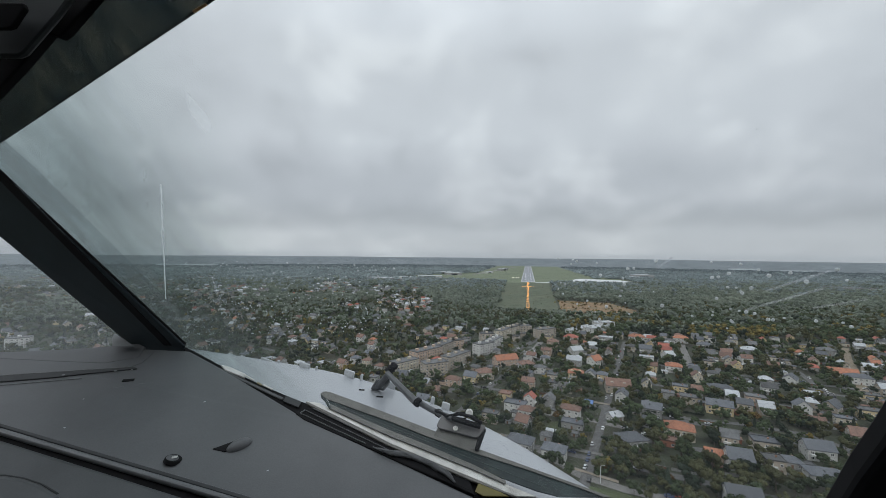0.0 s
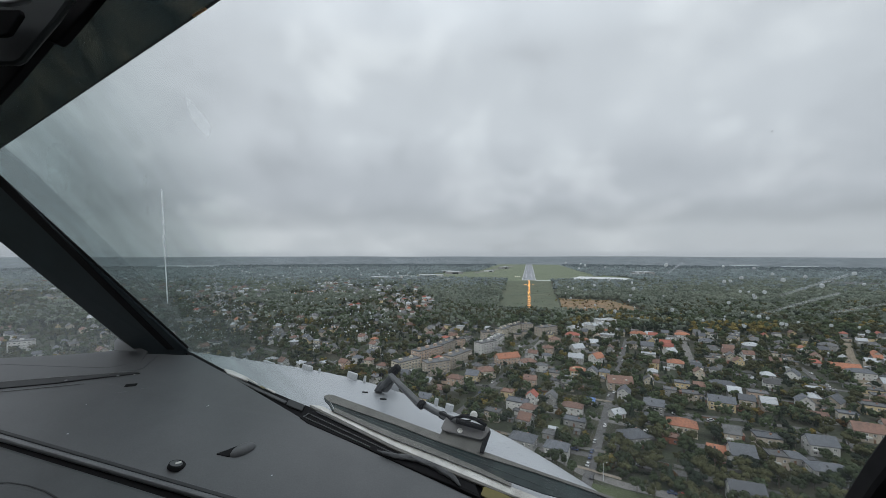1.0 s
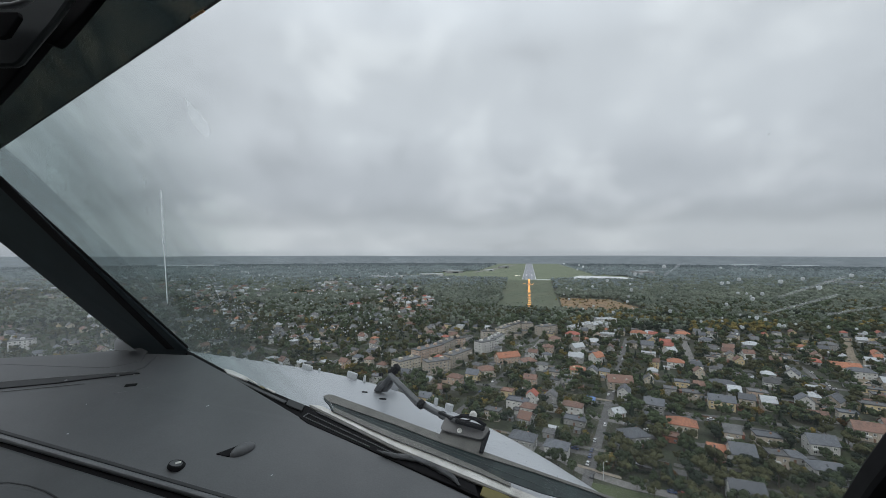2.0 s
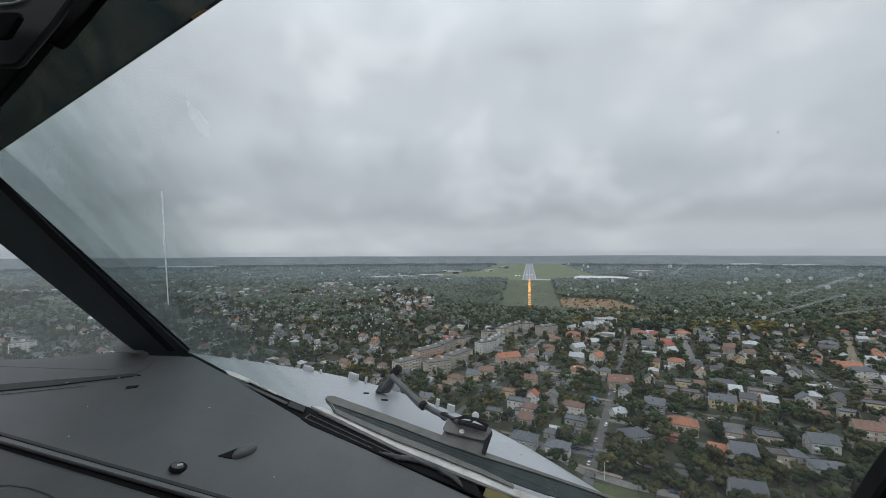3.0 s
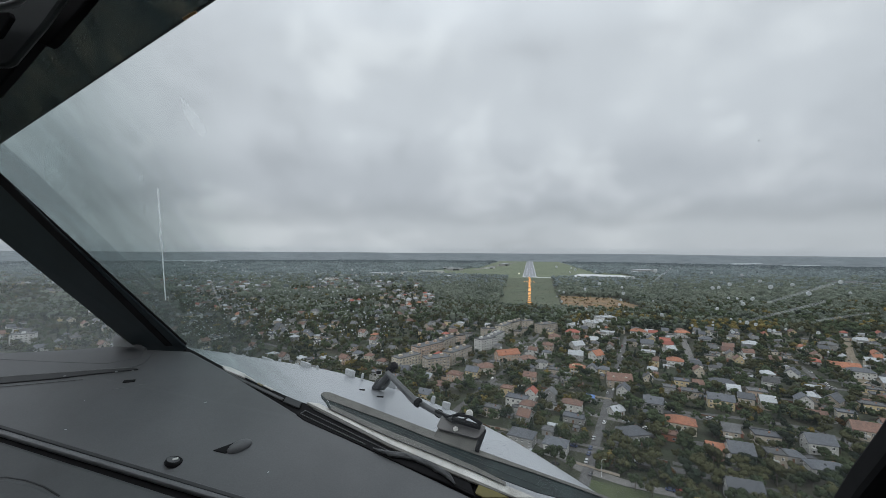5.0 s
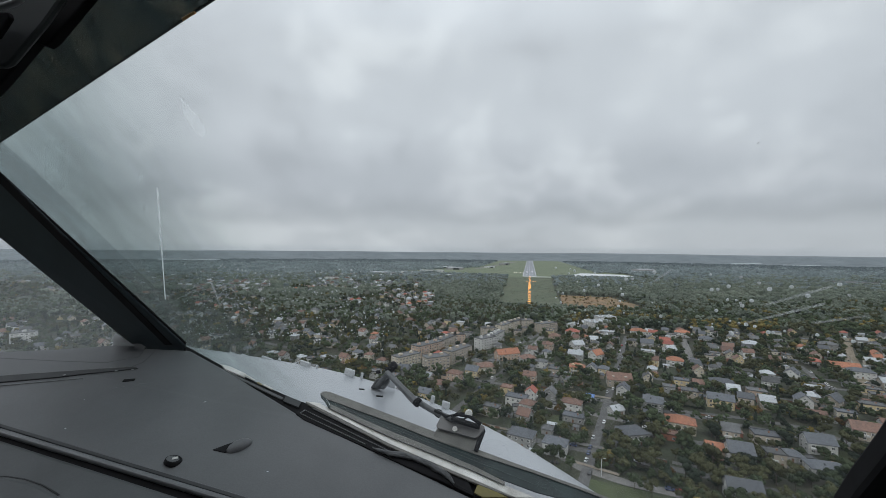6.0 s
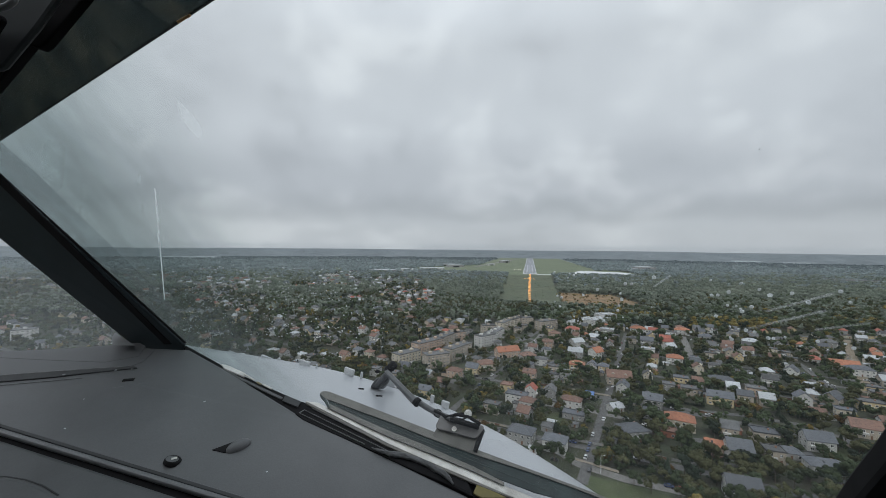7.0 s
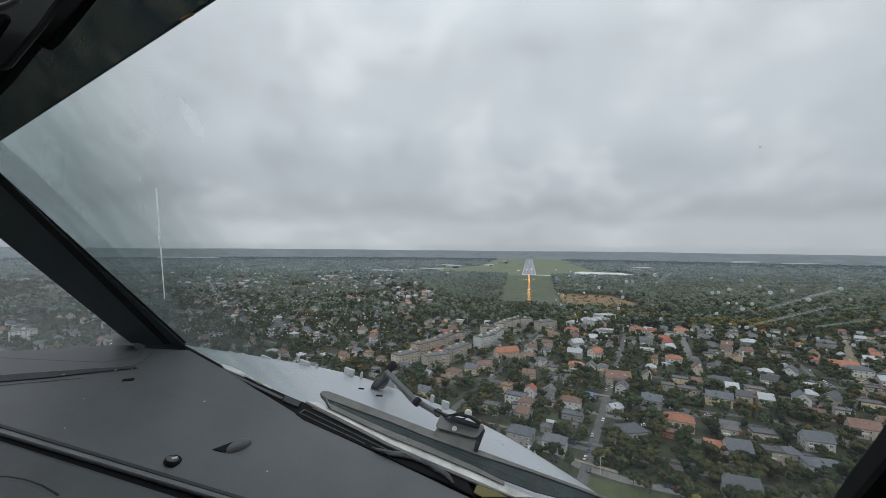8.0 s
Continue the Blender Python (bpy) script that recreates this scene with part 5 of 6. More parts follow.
part("seal", plate([(-0.634, 0.942, -0.226), (-0.583, 0.919, -0.237), (-0.482, 0.868, -0.26), (-0.371, 0.817, -0.283), (-0.287, 0.783, -0.3), (-0.212, 0.758, -0.313), (-0.065, 0.7, -0.341), (0.185, 0.595, -0.392), (0.091, 0.543, -0.4), (-0.076, 0.626, -0.363), (-0.254, 0.709, -0.324), (-0.483, 0.828, -0.271)], -NG * 0.012, 0.001), M_BLACK, window_1, "black windscreen seal")
part("sill_strip", plate([(-0.485, 0.865, -0.255), (-0.462, 0.86, -0.258), (-0.418, 0.841, -0.267), (-0.415, 0.83, -0.271), (-0.469, 0.851, -0.261)], -NG * 0.004, 0.0008), M_SILL, window_1, "worn pale metal strip")
part("gasket", bar((-0.489, 0.854, -0.258), (-0.311, 0.775, -0.295), 0.0062, 0.003, NG, 0.0008), M_SEALANT, window_1, "dark grey weathered gasket")
part("gasket", plate([(-0.308, 0.785, -0.292), (-0.272, 0.771, -0.299), (-0.272, 0.755, -0.304), (-0.308, 0.768, -0.297)], -NG * 0.003, 0.0008), M_GROOVE, window_1)
for a, b, w, m, label in (((-0.418, 0.836, -0.267), (-0.389, 0.82, -0.274), 0.0035, M_SILL, "worn pale metal strip"), ((-0.38, 0.814, -0.276), (-0.368, 0.808, -0.279), 0.004, M_TAPE, "yellowed adhesive strip"), ((-0.364, 0.808, -0.279), (-0.341, 0.797, -0.284), 0.004, M_SILL, "clear tape end")):
    part("sill_strip", bar(a, b, w, 0.002, NG, 0.0006), m, window_1, label)
part("sill_strip", plate([(-0.2331, 0.7617, -0.298), (-0.2111, 0.7501, -0.3031), (-0.1383, 0.7155, -0.319), (-0.0838, 0.6917, -0.3302), (-0.0232, 0.6692, -0.3415), (0.0605, 0.6365, -0.3577), (0.1074, 0.616, -0.3674), (0.1517, 0.5987, -0.3759), (0.1211, 0.5962, -0.3743), (0.1009, 0.6039, -0.3705), (0.059, 0.6208, -0.3622), (-0.0226, 0.653, -0.3464), (-0.082, 0.6769, -0.3348), (-0.136, 0.7035, -0.3227), (-0.1945, 0.7324, -0.3096), (-0.2601, 0.7635, -0.2954)], -NG * 0.003, 0.0006), M_SILL, window_1, "pale metal windscreen sill strip")
part("sill_edge", plate([(-0.2603, 0.7639, -0.2955), (-0.1946, 0.7328, -0.3098), (-0.1361, 0.7039, -0.3229), (-0.082, 0.6773, -0.335), (-0.0226, 0.6534, -0.3466), (0.0591, 0.6212, -0.3624), (0.1009, 0.6042, -0.3707), (0.1211, 0.5965, -0.3745), (0.115, 0.596, -0.3742), (0.0946, 0.6027, -0.3706), (0.0517, 0.6185, -0.3627), (-0.03, 0.6505, -0.3469), (-0.0894, 0.6741, -0.3353), (-0.1927, 0.7258, -0.3121), (-0.2555, 0.7565, -0.2981)], -NG * 0.004, 0.001), M_BLADE, window_1, "dark olive edge of the sill strip")
part("inner_lip", bar((-0.2417, 0.7475, -0.3021), (-0.0815, 0.6727, -0.3366), 0.0012, 0.002, NG, 0.0004), M_TRIM, window_1)
part("edge_band", plate([(-0.797, 0.682, 0.206), (-0.736, 0.7, 0.142), (-0.581, 0.83, -0.111), (-0.657, 1.001, -0.242), (-0.948, 0.812, 0.174)], -NW * 0.002, 0), M_PANE_BAND, window_1).visible_shadow = False
part("edge_seal", bar((-0.854, 0.713, 0.174), (-0.586, 0.896, -0.219), 0.006, 0.004, NW, 0.001), M_BLACK, window_1, "black rubber edge seal")
streak = part("streak", bar((-0.354, 0.488, 0.078), (-0.557, 0.789, -0.102), 0.0022, 0.0004, NW, 0.0001), M_DROP, window_1, "thin pale upright streak on the glass")
part("smudge", bar((-0.416, 0.578, 0.025), (-0.435, 0.608, 0.007), 0.0036, 0.0004, NW, 0.0001), M_DROP, window_1, "pale smudge on the upright streak")

part("smear", plate([(-0.233, 0.35, 0.141), (-0.225, 0.352, 0.132), (-0.217, 0.357, 0.121), (-0.218, 0.366, 0.113), (-0.229, 0.376, 0.11), (-0.237, 0.373, 0.119), (-0.24, 0.365, 0.129)], -NW * 0.00004, 0), M_SMEAR, window_1, "pale leaf-shaped smear")
part("smear", plate([(-0.6017, 0.5915, 0.1599), (-0.5763, 0.573, 0.1616), (-0.5376, 0.5537, 0.1545), (-0.5383, 0.5613, 0.1468), (-0.5828, 0.6061, 0.1303), (-0.6493, 0.6716, 0.1072), (-0.7041, 0.7135, 0.1015), (-0.6948, 0.6916, 0.1185), (-0.7093, 0.6959, 0.1243), (-0.6438, 0.6295, 0.149)], -NW * 0.00004, 0), M_SMEAR, window_1, "pale dried smear")
part("smear", plate([(-0.6449, 0.6967, 0.0768), (-0.6088, 0.6724, 0.0771), (-0.6327, 0.7012, 0.0631), (-0.671, 0.732, 0.0573), (-0.6831, 0.7359, 0.0619)], -NW * 0.00004, 0), M_SMEAR, window_1, "pale dried smear")
part("smear", plate([(-0.3912, 0.5064, 0.1), (-0.3819, 0.5, 0.1002), (-0.3914, 0.5135, 0.0924), (-0.404, 0.5261, 0.0878), (-0.4051, 0.5225, 0.0925)], -NW * 0.00004, 0), M_SMEAR, window_1, "pale dried smear")
part("smear", plate([(-0.4304, 0.5629, 0.067), (-0.4215, 0.5575, 0.0663), (-0.4347, 0.5752, 0.0567), (-0.4446, 0.5826, 0.0558)], -NW * 0.00004, 0), M_SMEAR, window_1, "pale dried smear")
part("smear", plate([(-0.571, 0.6204, 0.1063), (-0.547, 0.6037, 0.1069), (-0.5748, 0.6388, 0.089), (-0.6126, 0.6723, 0.08), (-0.6137, 0.6649, 0.0888)], -NW * 0.00004, 0), M_SMEAR, window_1, "pale dried smear")
part("smear", plate([(-0.4798, 0.5779, 0.0864), (-0.4803, 0.5816, 0.0827), (-0.4938, 0.5981, 0.0746), (-0.4966, 0.5983, 0.0764)], -NW * 0.00004, 0), M_SMEAR, window_1, "pale dried smear")
for a, b, w in (((-0.375, 0.667, -0.1), (-0.354, 0.602, -0.045), 0.004), ((-0.254, 0.529, -0.038), (-0.253, 0.508, -0.016), 0.002)):
    part("streak", bar(a, b, w, 0.00004, NW, 0), M_TRAIL, window_1, "short dried streak")
for a, b, w in (((0.206, 0.198, -0.013), (0.191, 0.221, -0.026), 0.0022), ((0.21, 0.206, -0.023), (0.189, 0.234, -0.039), 0.0022), ((0.145, 0.235, -0.007), (0.14, 0.245, -0.015), 0.0018), ((0.226, 0.199, -0.028), (0.213, 0.215, -0.035), 0.002)):
    part("water_trail", bar(a, b, w * 0.8, 0.00004, NW, 0), M_TRAIL, window_1, "faint running water trail")

window_2 = empty("window_2", CK, "left front windscreen beyond the centre post", "windscreen", kind="structure")
p2 = part("pane", plate([(-0.748, 0.969, -0.269), (-1.204, 0.987, -0.302), (-1.632, 0.987, -0.302), (-1.151, 0.692, 0.249), (-0.926, 0.756, 0.129), (-0.882, 0.796, 0.055)], -NQ * 0.003, 0), M_PANE_SIDE, window_2)
p2.visible_shadow = False
# small plate stands in for the nose skin outside this window
part("corner_trim", plate([(-0.76, 0.912, -0.198), (-0.68, 0.868, -0.217), (-0.726, 0.864, -0.215), (-0.752, 0.894, -0.204)], -NG * 0.001, 0), M_TRIM, window_2, "grey plate for the nose seen through the left windscreen")

post = empty("windscreen_post", CK, "black raked centre post between the two windscreens", "window post", kind="structure")
part("lining", plate([(-0.712, 0.923, -0.245), (-0.887, 0.78, 0.02), (-0.973, 0.71, 0.153), (-0.898, 0.654, 0.257), (-0.82, 0.72, 0.133), (-0.599, 0.913, -0.227), (-0.612, 0.929, -0.258)], -NQ * 0.010, 0.004), M_POST, post)
part("edge_seal", plate([(-0.82, 0.7075, 0.1521), (-0.6257, 0.9092, -0.2248), (-0.6428, 0.9092, -0.2248), (-0.8308, 0.717, 0.1343)], -NQ * 0.003, 0.001), M_BLACK, post, "black rubber seal along the post")
side = empty("side_post", CK, "black post beside the windscreen", "window post", kind="structure")
part("lining", plate([(0.246, 0.215, -0.094), (0.256, 0.238, -0.126), (0.274, 0.274, -0.178), (0.301, 0.285, -0.21), (0.321, 0.244, -0.18), (0.224, 0.169, -0.027)], NW * 0.02, 0.004), M_BLACK, side)

# nose skin ahead of the windscreen, curving down out of sight
def build_nose():
    nose = empty("aircraft_nose", CK, "pale grey-white painted aircraft nose, wet with rain", "aircraft nose", kind="structure")
    back = [(-0.667, 0.973, -0.239), (-0.493, 0.889, -0.278), (-0.339, 0.827, -0.308), (-0.205, 0.772, -0.334), (-0.066, 0.72, -0.36), (0.064, 0.672, -0.385), (0.161, 0.634, -0.404), (0.24, 0.604, -0.419)]
    rim = [(-0.761, 1.16, -0.292), (-0.594, 1.13, -0.302), (-0.432, 1.09, -0.312), (-0.261, 1.04, -0.323), (-0.091, 0.98, -0.35), (0.086, 0.9, -0.387), (0.208, 0.82, -0.423), (0.324, 0.76, -0.477)]
    bm = bmesh.new()
    rows = []
    for t, sink in ((0.0, 0.0), (0.25, 0.006), (0.5, 0.01), (0.75, 0.010), (0.92, 0.006), (1.0, 0.004), (1.1, -0.015), (1.22, -0.06), (1.3, -0.20), (1.33, -0.45)):
        row = []
        for a, b in zip(back, rim):
            p = Vector(a).lerp(Vector(b), t)
            p.z += sink * 0.35 if t <= 1 else sink
            row.append(bm.verts.new(p))
        rows.append(row)
    for r, s in zip(rows, rows[1:]):
        for i in range(len(r) - 1):
            bm.faces.new((r[i], r[i + 1], s[i + 1], s[i]))
    bmesh.ops.recalc_face_normals(bm, faces=bm.faces[:])
    ob = part("skin", bm, M_NOSE, nose, smooth=True)
    sub = ob.modifiers.new("smooth", "SUBSURF")
    sub.levels = sub.render_levels = 2
    thick = ob.modifiers.new("thick", "SOLIDIFY")
    thick.thickness, thick.offset = 0.006, -1
    tabs = (((-0.592, 1.12, -0.304), 0.044), ((-0.567, 1.12, -0.306), 0.014), ((-0.484, 1.09, -0.306), 0.040), ((-0.446, 1.08, -0.307), 0.009), ((-0.363, 1.05, -0.305), 0.034), ((-0.328, 1.04, -0.311), 0.006),
            ((-0.233, 1.01, -0.312), 0.030), ((-0.199, 1, -0.318), 0.007), ((-0.122, 0.97, -0.326), 0.030), ((-0.015, 0.93, -0.349), 0.010), ((0.016, 0.92, -0.359), 0.020))
    for p, w in tabs:
        tab = box(-w / 2, -0.003, -0.014, w / 2, 0.003, 0.005, 0.0028)
        part("tab", tab, M_TAB, nose, m=Matrix.Translation(p) @ pose(0, 0, 0, 0, 10, -20))
    part("skin_mark", bar((-0.136, 0.84, -0.312), (-0.121, 0.84, -0.313), 0.003, 0.003, (0, -0.6, 0.8), 0.001), M_BLACK, nose, "small dark drain mark")
    part("skin_mark", bar((-0.18, 0.87, -0.308), (-0.167, 0.87, -0.309), 0.003, 0.003, (0, -0.6, 0.8), 0.001), M_BLACK, nose, "small dark drain mark")


build_nose()


def build_specks():
    """Dark specks of dirt and water on the nose."""
    r = np.random.default_rng(12)
    a, b, c, d = (Vector(p) for p in ((-0.493, 0.889, -0.278), (0.161, 0.634, -0.404), (-0.432, 1.09, -0.312), (0.208, 0.82, -0.423)))
    bm = bmesh.new()
    for _ in range(90):
        u, v = r.random(), 0.08 + 0.85 * r.random()
        p = a.lerp(b, u).lerp(c.lerp(d, u), v)
        size = 0.0005 + 0.0008 * r.random() ** 2
        bmesh.ops.create_icosphere(bm, subdivisions=1, radius=1.0, matrix=Matrix.Translation(p + Vector((0, 0, 0.010))) @ Matrix.Diagonal((size * r.uniform(1.0, 2.2), size, size * 0.5, 1)))
    ob = new("dirt_specks", mesh_of("dirt_specks", bm, M_TRIM))
    ob.matrix_basis = CK
    tagged(ob, "small dark specks of dirt on the wet nose", "dirt", kind="stuff")


build_specks()

# windscreen wiper, parked along the sill
wiper = empty("windscreen_wiper", CK, "parked windscreen wiper with an olive-grey blade on the wet nose", "wiper")
blade = part("blade", plate([(-0.2383, 0.7821, -0.2868), (-0.2354, 0.7875, -0.2854), (-0.2293, 0.79, -0.2852), (-0.2211, 0.7892, -0.286), (-0.1593, 0.7663, -0.2975), (-0.0897, 0.7399, -0.3107), (-0.0092, 0.7088, -0.3261), (0.0645, 0.6777, -0.341), (0.1544, 0.6453, -0.3575), (0.2283, 0.6191, -0.371), (0.2702, 0.6034, -0.3788), (0.2567, 0.6023, -0.3781), (0.2264, 0.6141, -0.3723), (0.1529, 0.6392, -0.3592), (0.0633, 0.6657, -0.3445), (-0.0241, 0.6954, -0.329), (-0.0874, 0.7214, -0.3164), (-0.1431, 0.7402, -0.3066), (-0.2023, 0.7615, -0.2957), (-0.2205, 0.7675, -0.2925), (-0.2273, 0.7716, -0.2908)], -NG * 0.0015, 0.0006), M_BLADE, wiper, "olive-grey blade spine")
part("rubber", plate([(-0.2269, 0.7781, -0.2909), (-0.2047, 0.7707, -0.2948), (-0.1448, 0.749, -0.3059), (-0.0885, 0.7298, -0.3159), (-0.0243, 0.7033, -0.3287), (0.064, 0.673, -0.3445), (0.1546, 0.6461, -0.3594), (0.2284, 0.6195, -0.373), (0.2668, 0.6054, -0.3801), (0.1862, 0.5987, -0.3759), (0.1535, 0.6054, -0.3714), (0.0607, 0.6377, -0.3547), (-0.0233, 0.6731, -0.3378), (-0.0845, 0.6973, -0.3259), (-0.1393, 0.7203, -0.3149), (-0.2086, 0.7528, -0.2999), (-0.2163, 0.7646, -0.2958)], -NG * 0.002, 0.0008), M_GLASSBLADE, blade, "wet dark rubber lip")
for p, q in (((-0.2018, 0.7598, -0.2978), (0.072, 0.6569, -0.3494)), ((-0.1763, 0.7448, -0.3042), (0.1726, 0.6112, -0.3706))):
    part("rib", bar(p, q, 0.0011, 0.0008, NG, 0.0003), M_RUBBERRIB, blade, "faint rib along the rubber")
part("lip", plate([(-0.2095, 0.7559, -0.2979), (-0.1401, 0.7244, -0.3125), (-0.085, 0.7012, -0.3236), (-0.0235, 0.6779, -0.3353), (0.0611, 0.6419, -0.3524), (0.1077, 0.6179, -0.3632), (0.1066, 0.6119, -0.3649), (0.0601, 0.6322, -0.3553), (-0.023, 0.6647, -0.3392), (-0.0832, 0.6871, -0.328), (-0.1374, 0.7107, -0.3168), (-0.2097, 0.745, -0.3011), (-0.2116, 0.7479, -0.3001)], -NG * 0.0015, 0.0005), M_BLADE, blade, "olive-grey lower rail")
part("tip", plate([(-0.238, 0.7812, -0.2876), (-0.2269, 0.7741, -0.2906), (-0.2153, 0.7608, -0.2954), (-0.2063, 0.7446, -0.3009), (-0.2109, 0.7457, -0.3003), (-0.2221, 0.7616, -0.2946), (-0.2329, 0.7718, -0.2908)], -NG * 0.003, 0.0008), M_GLASSBLADE, blade)
NH = Vector((-0.1, -0.62, 0.78)).normalized()
holder = part("holder", plate([(0.005, 0.718, -0.301), (0.02, 0.718, -0.299), (0.082, 0.695, -0.309), (0.083, 0.691, -0.312), (0.07, 0.68, -0.323), (0.064, 0.679, -0.324), (0, 0.699, -0.317), (-0.004, 0.704, -0.314)], -NH * 0.004, 0.0015), M_HOLDER, wiper, "grey painted blade holder")
part("skirt", plate([(0, 0.711, -0.318), (0.066, 0.689, -0.326), (0.078, 0.693, -0.322), (0.066, 0.671, -0.341), (0.05, 0.671, -0.343), (-0.01, 0.697, -0.33)], -NH * 0.006, 0.0015), M_BLADE, holder)
part("bolt", disc((0.03, 0.695, -0.316), NH, 0.0046, 0.002, 0.0006), M_BOLT, holder, "bright round bolt")
part("holder_side", plate([(0.081, 0.697, -0.312), (0.084, 0.692, -0.315), (0.068, 0.665, -0.339), (0.062, 0.667, -0.338), (0.068, 0.68, -0.327), (0.072, 0.684, -0.323)], -NH * 0.008, 0.001), M_BLACK, holder)
part("arm", bar((-0.122, 0.89, -0.273), (-0.046, 0.79, -0.302), 0.0112, 0.010, NH, 0.003), M_WIPER, wiper)
part("arm_flange", bar((-0.118, 0.9, -0.286), (-0.053, 0.8, -0.309), 0.005, 0.010, NH, 0.002), M_HOLDER, wiper)
part("knob", disc((0.054, 0.7, -0.29), (0.2, -0.9, 0.35), 0.0070, 0.006, 0.003), M_SILL, wiper, "pale round knob")
part("hinge", bar((0.022, 0.69, -0.293), (0.073, 0.68, -0.303), 0.008, 0.010, NH, 0.003), M_BLACK, wiper)
part("link", tube([(-0.049, 0.8, -0.305), (-0.018, 0.77, -0.311), (0.004, 0.73, -0.305), (0.028, 0.7, -0.301)], [0.0065, 0.0058, 0.0056, 0.005], 10), M_WIPER, wiper, smooth=True)
part("collar", disc((-0.046, 0.79, -0.303), (0.62, -0.62, -0.35), 0.0092, 0.010, 0.002), M_BLACK, wiper)
part("collar", disc((-0.004, 0.745, -0.307), (0.8, -0.45, -0.25), 0.0075, 0.010, 0.002), M_BLACK, wiper)
part("hose", tube([(-0.006, 0.74, -0.302), (0.016, 0.71, -0.301), (0.036, 0.7, -0.292), (0.056, 0.69, -0.292), (0.075, 0.68, -0.3)], 0.003, 8), M_BLACK, wiper, "black washer hose", smooth=True)
part("coil", tube([(0.024, 0.7, -0.297), (0.032, 0.7, -0.291), (0.046, 0.7, -0.29), (0.056, 0.7, -0.296), (0.044, 0.7, -0.301), (0.028, 0.7, -0.299)], 0.0022, 8), M_BLACK, wiper, smooth=True)
pivot = part("pivot", tube([(-0.149, 0.94, -0.326), (-0.13, 0.92, -0.3), (-0.117, 0.9, -0.281)], [0.0075, 0.0070, 0.0065], 12), M_WIPER, wiper, smooth=True)
part("bellows", tube([(-0.120, 0.9, -0.279), (-0.117, 0.9, -0.276), (-0.114, 0.9, -0.273), (-0.111, 0.9, -0.270), (-0.108, 0.9, -0.267), (-0.105, 0.9, -0.264), (-0.101, 0.9, -0.260)], [0.0085, 0.0110, 0.0080, 0.0110, 0.0080, 0.0105, 0.0070], 14), M_BLACK, pivot, "ribbed black rubber bellows", smooth=True)
part("cap", disc((-0.142, 0.92, -0.286), (-0.5, -0.8, 0.2), 0.0040, 0.010, 0.0015), M_BLACK, pivot)
part("foot", plate([(-0.167, 0.94, -0.331), (-0.153, 0.94, -0.308), (-0.114, 0.92, -0.294), (-0.122, 0.92, -0.312), (-0.134, 0.93, -0.329)], (0, 0.02, -0.01), 0.003), M_WIPER, pivot)

# glareshield
shield = empty("glareshield", CK, "matt grey vinyl glareshield below the windscreen", "glareshield")
part("cover", plate([(-0.58, 0.904, -0.235), (-0.471, 0.849, -0.26), (-0.263, 0.735, -0.31), (-0.233, 0.721, -0.316), (-0.089, 0.659, -0.346), (0.081, 0.585, -0.381), (0.09, 0.537, -0.396), (-0.217, 0.551, -0.368), (-0.297, 0.566, -0.357), (-0.512, 0.609, -0.328), (-0.739, 0.653, -0.298), (-1.148, 0.733, -0.243), (-1.237, 0.789, -0.219), (-0.939, 0.829, -0.23), (-0.705, 0.896, -0.228)], -NG * 0.03, 0.004), M_COVER, shield)
part("defog_panel", plate([(-0.9263, 0.751, -0.2533), (-0.8682, 0.7667, -0.253), (-0.7643, 0.7967, -0.2521), (-0.6565, 0.8276, -0.2511), (-0.6449, 0.8453, -0.2467), (-0.6496, 0.8882, -0.2336), (-0.7237, 0.9036, -0.2234), (-0.8197, 0.8672, -0.2269), (-1.0096, 0.818, -0.227)], -NG * 0.01, 0.0004), M_COVER, shield)
part("fold", plate([(-1.0041, 0.8136, -0.2281), (-0.9274, 0.8186, -0.2324), (-0.8156, 0.8251, -0.2391), (-0.7151, 0.8331, -0.2444), (-0.6657, 0.8626, -0.2394), (-0.6802, 0.9014, -0.2267), (-0.7044, 0.9124, -0.2216), (-0.8226, 0.8701, -0.2251), (-1.0128, 0.8206, -0.2253)], -NG * 0.01, 0.0006), M_COVER, shield, "folded rear edge")
# dark tapering strip stands for the lip's shadow on the cover
part("panel_edge", plate([(-0.9241, 0.7492, -0.2521), (-0.8661, 0.7648, -0.2519), (-0.7624, 0.7948, -0.2509), (-0.6463, 0.8268, -0.2503), (-0.6373, 0.823, -0.2521), (-0.7246, 0.7912, -0.2549), (-0.7652, 0.7745, -0.2567), (-0.8472, 0.7483, -0.2583), (-0.9025, 0.7318, -0.2589)], -NG * 0.003, 0.001), M_GROOVE, shield, "dark strip painted for the shade under the panel lip")
# pale bar paints the highlight along the lip
part("panel_lip", bar((-0.9226, 0.748, -0.2517), (-0.6539, 0.8258, -0.2491), 0.0020, 0.003, NG, 0.001), M_CREASE, shield, "pale strip for the highlight on the panel lip")
part("crease", bar((-0.8381, 0.7403, -0.263), (-0.7141, 0.7798, -0.2607), 0.0016, 0.0003, NG, 0.0001), M_GROOVE, shield, "faint crease in the vinyl")
for a in ((-0.7524, 0.781, -0.2549), (-0.6702, 0.8069, -0.2535)):
    part("rivet", disc(a, NG, 0.0026, 0.0010, 0.0004, sides=12), M_TRIM, shield)
part("edge_trim", bar((-1.133, 0.723, -0.246), (-0.173, 0.537, -0.375), 0.008, 0.010, NG, 0.003), M_TRIM, shield, "rounded grey edge trim")
part("edge_groove", bar((-1.148, 0.733, -0.241), (-0.175, 0.543, -0.373), 0.005, 0.003, NG, 0.0006), M_GROOVE, shield, "dark groove along the edge")
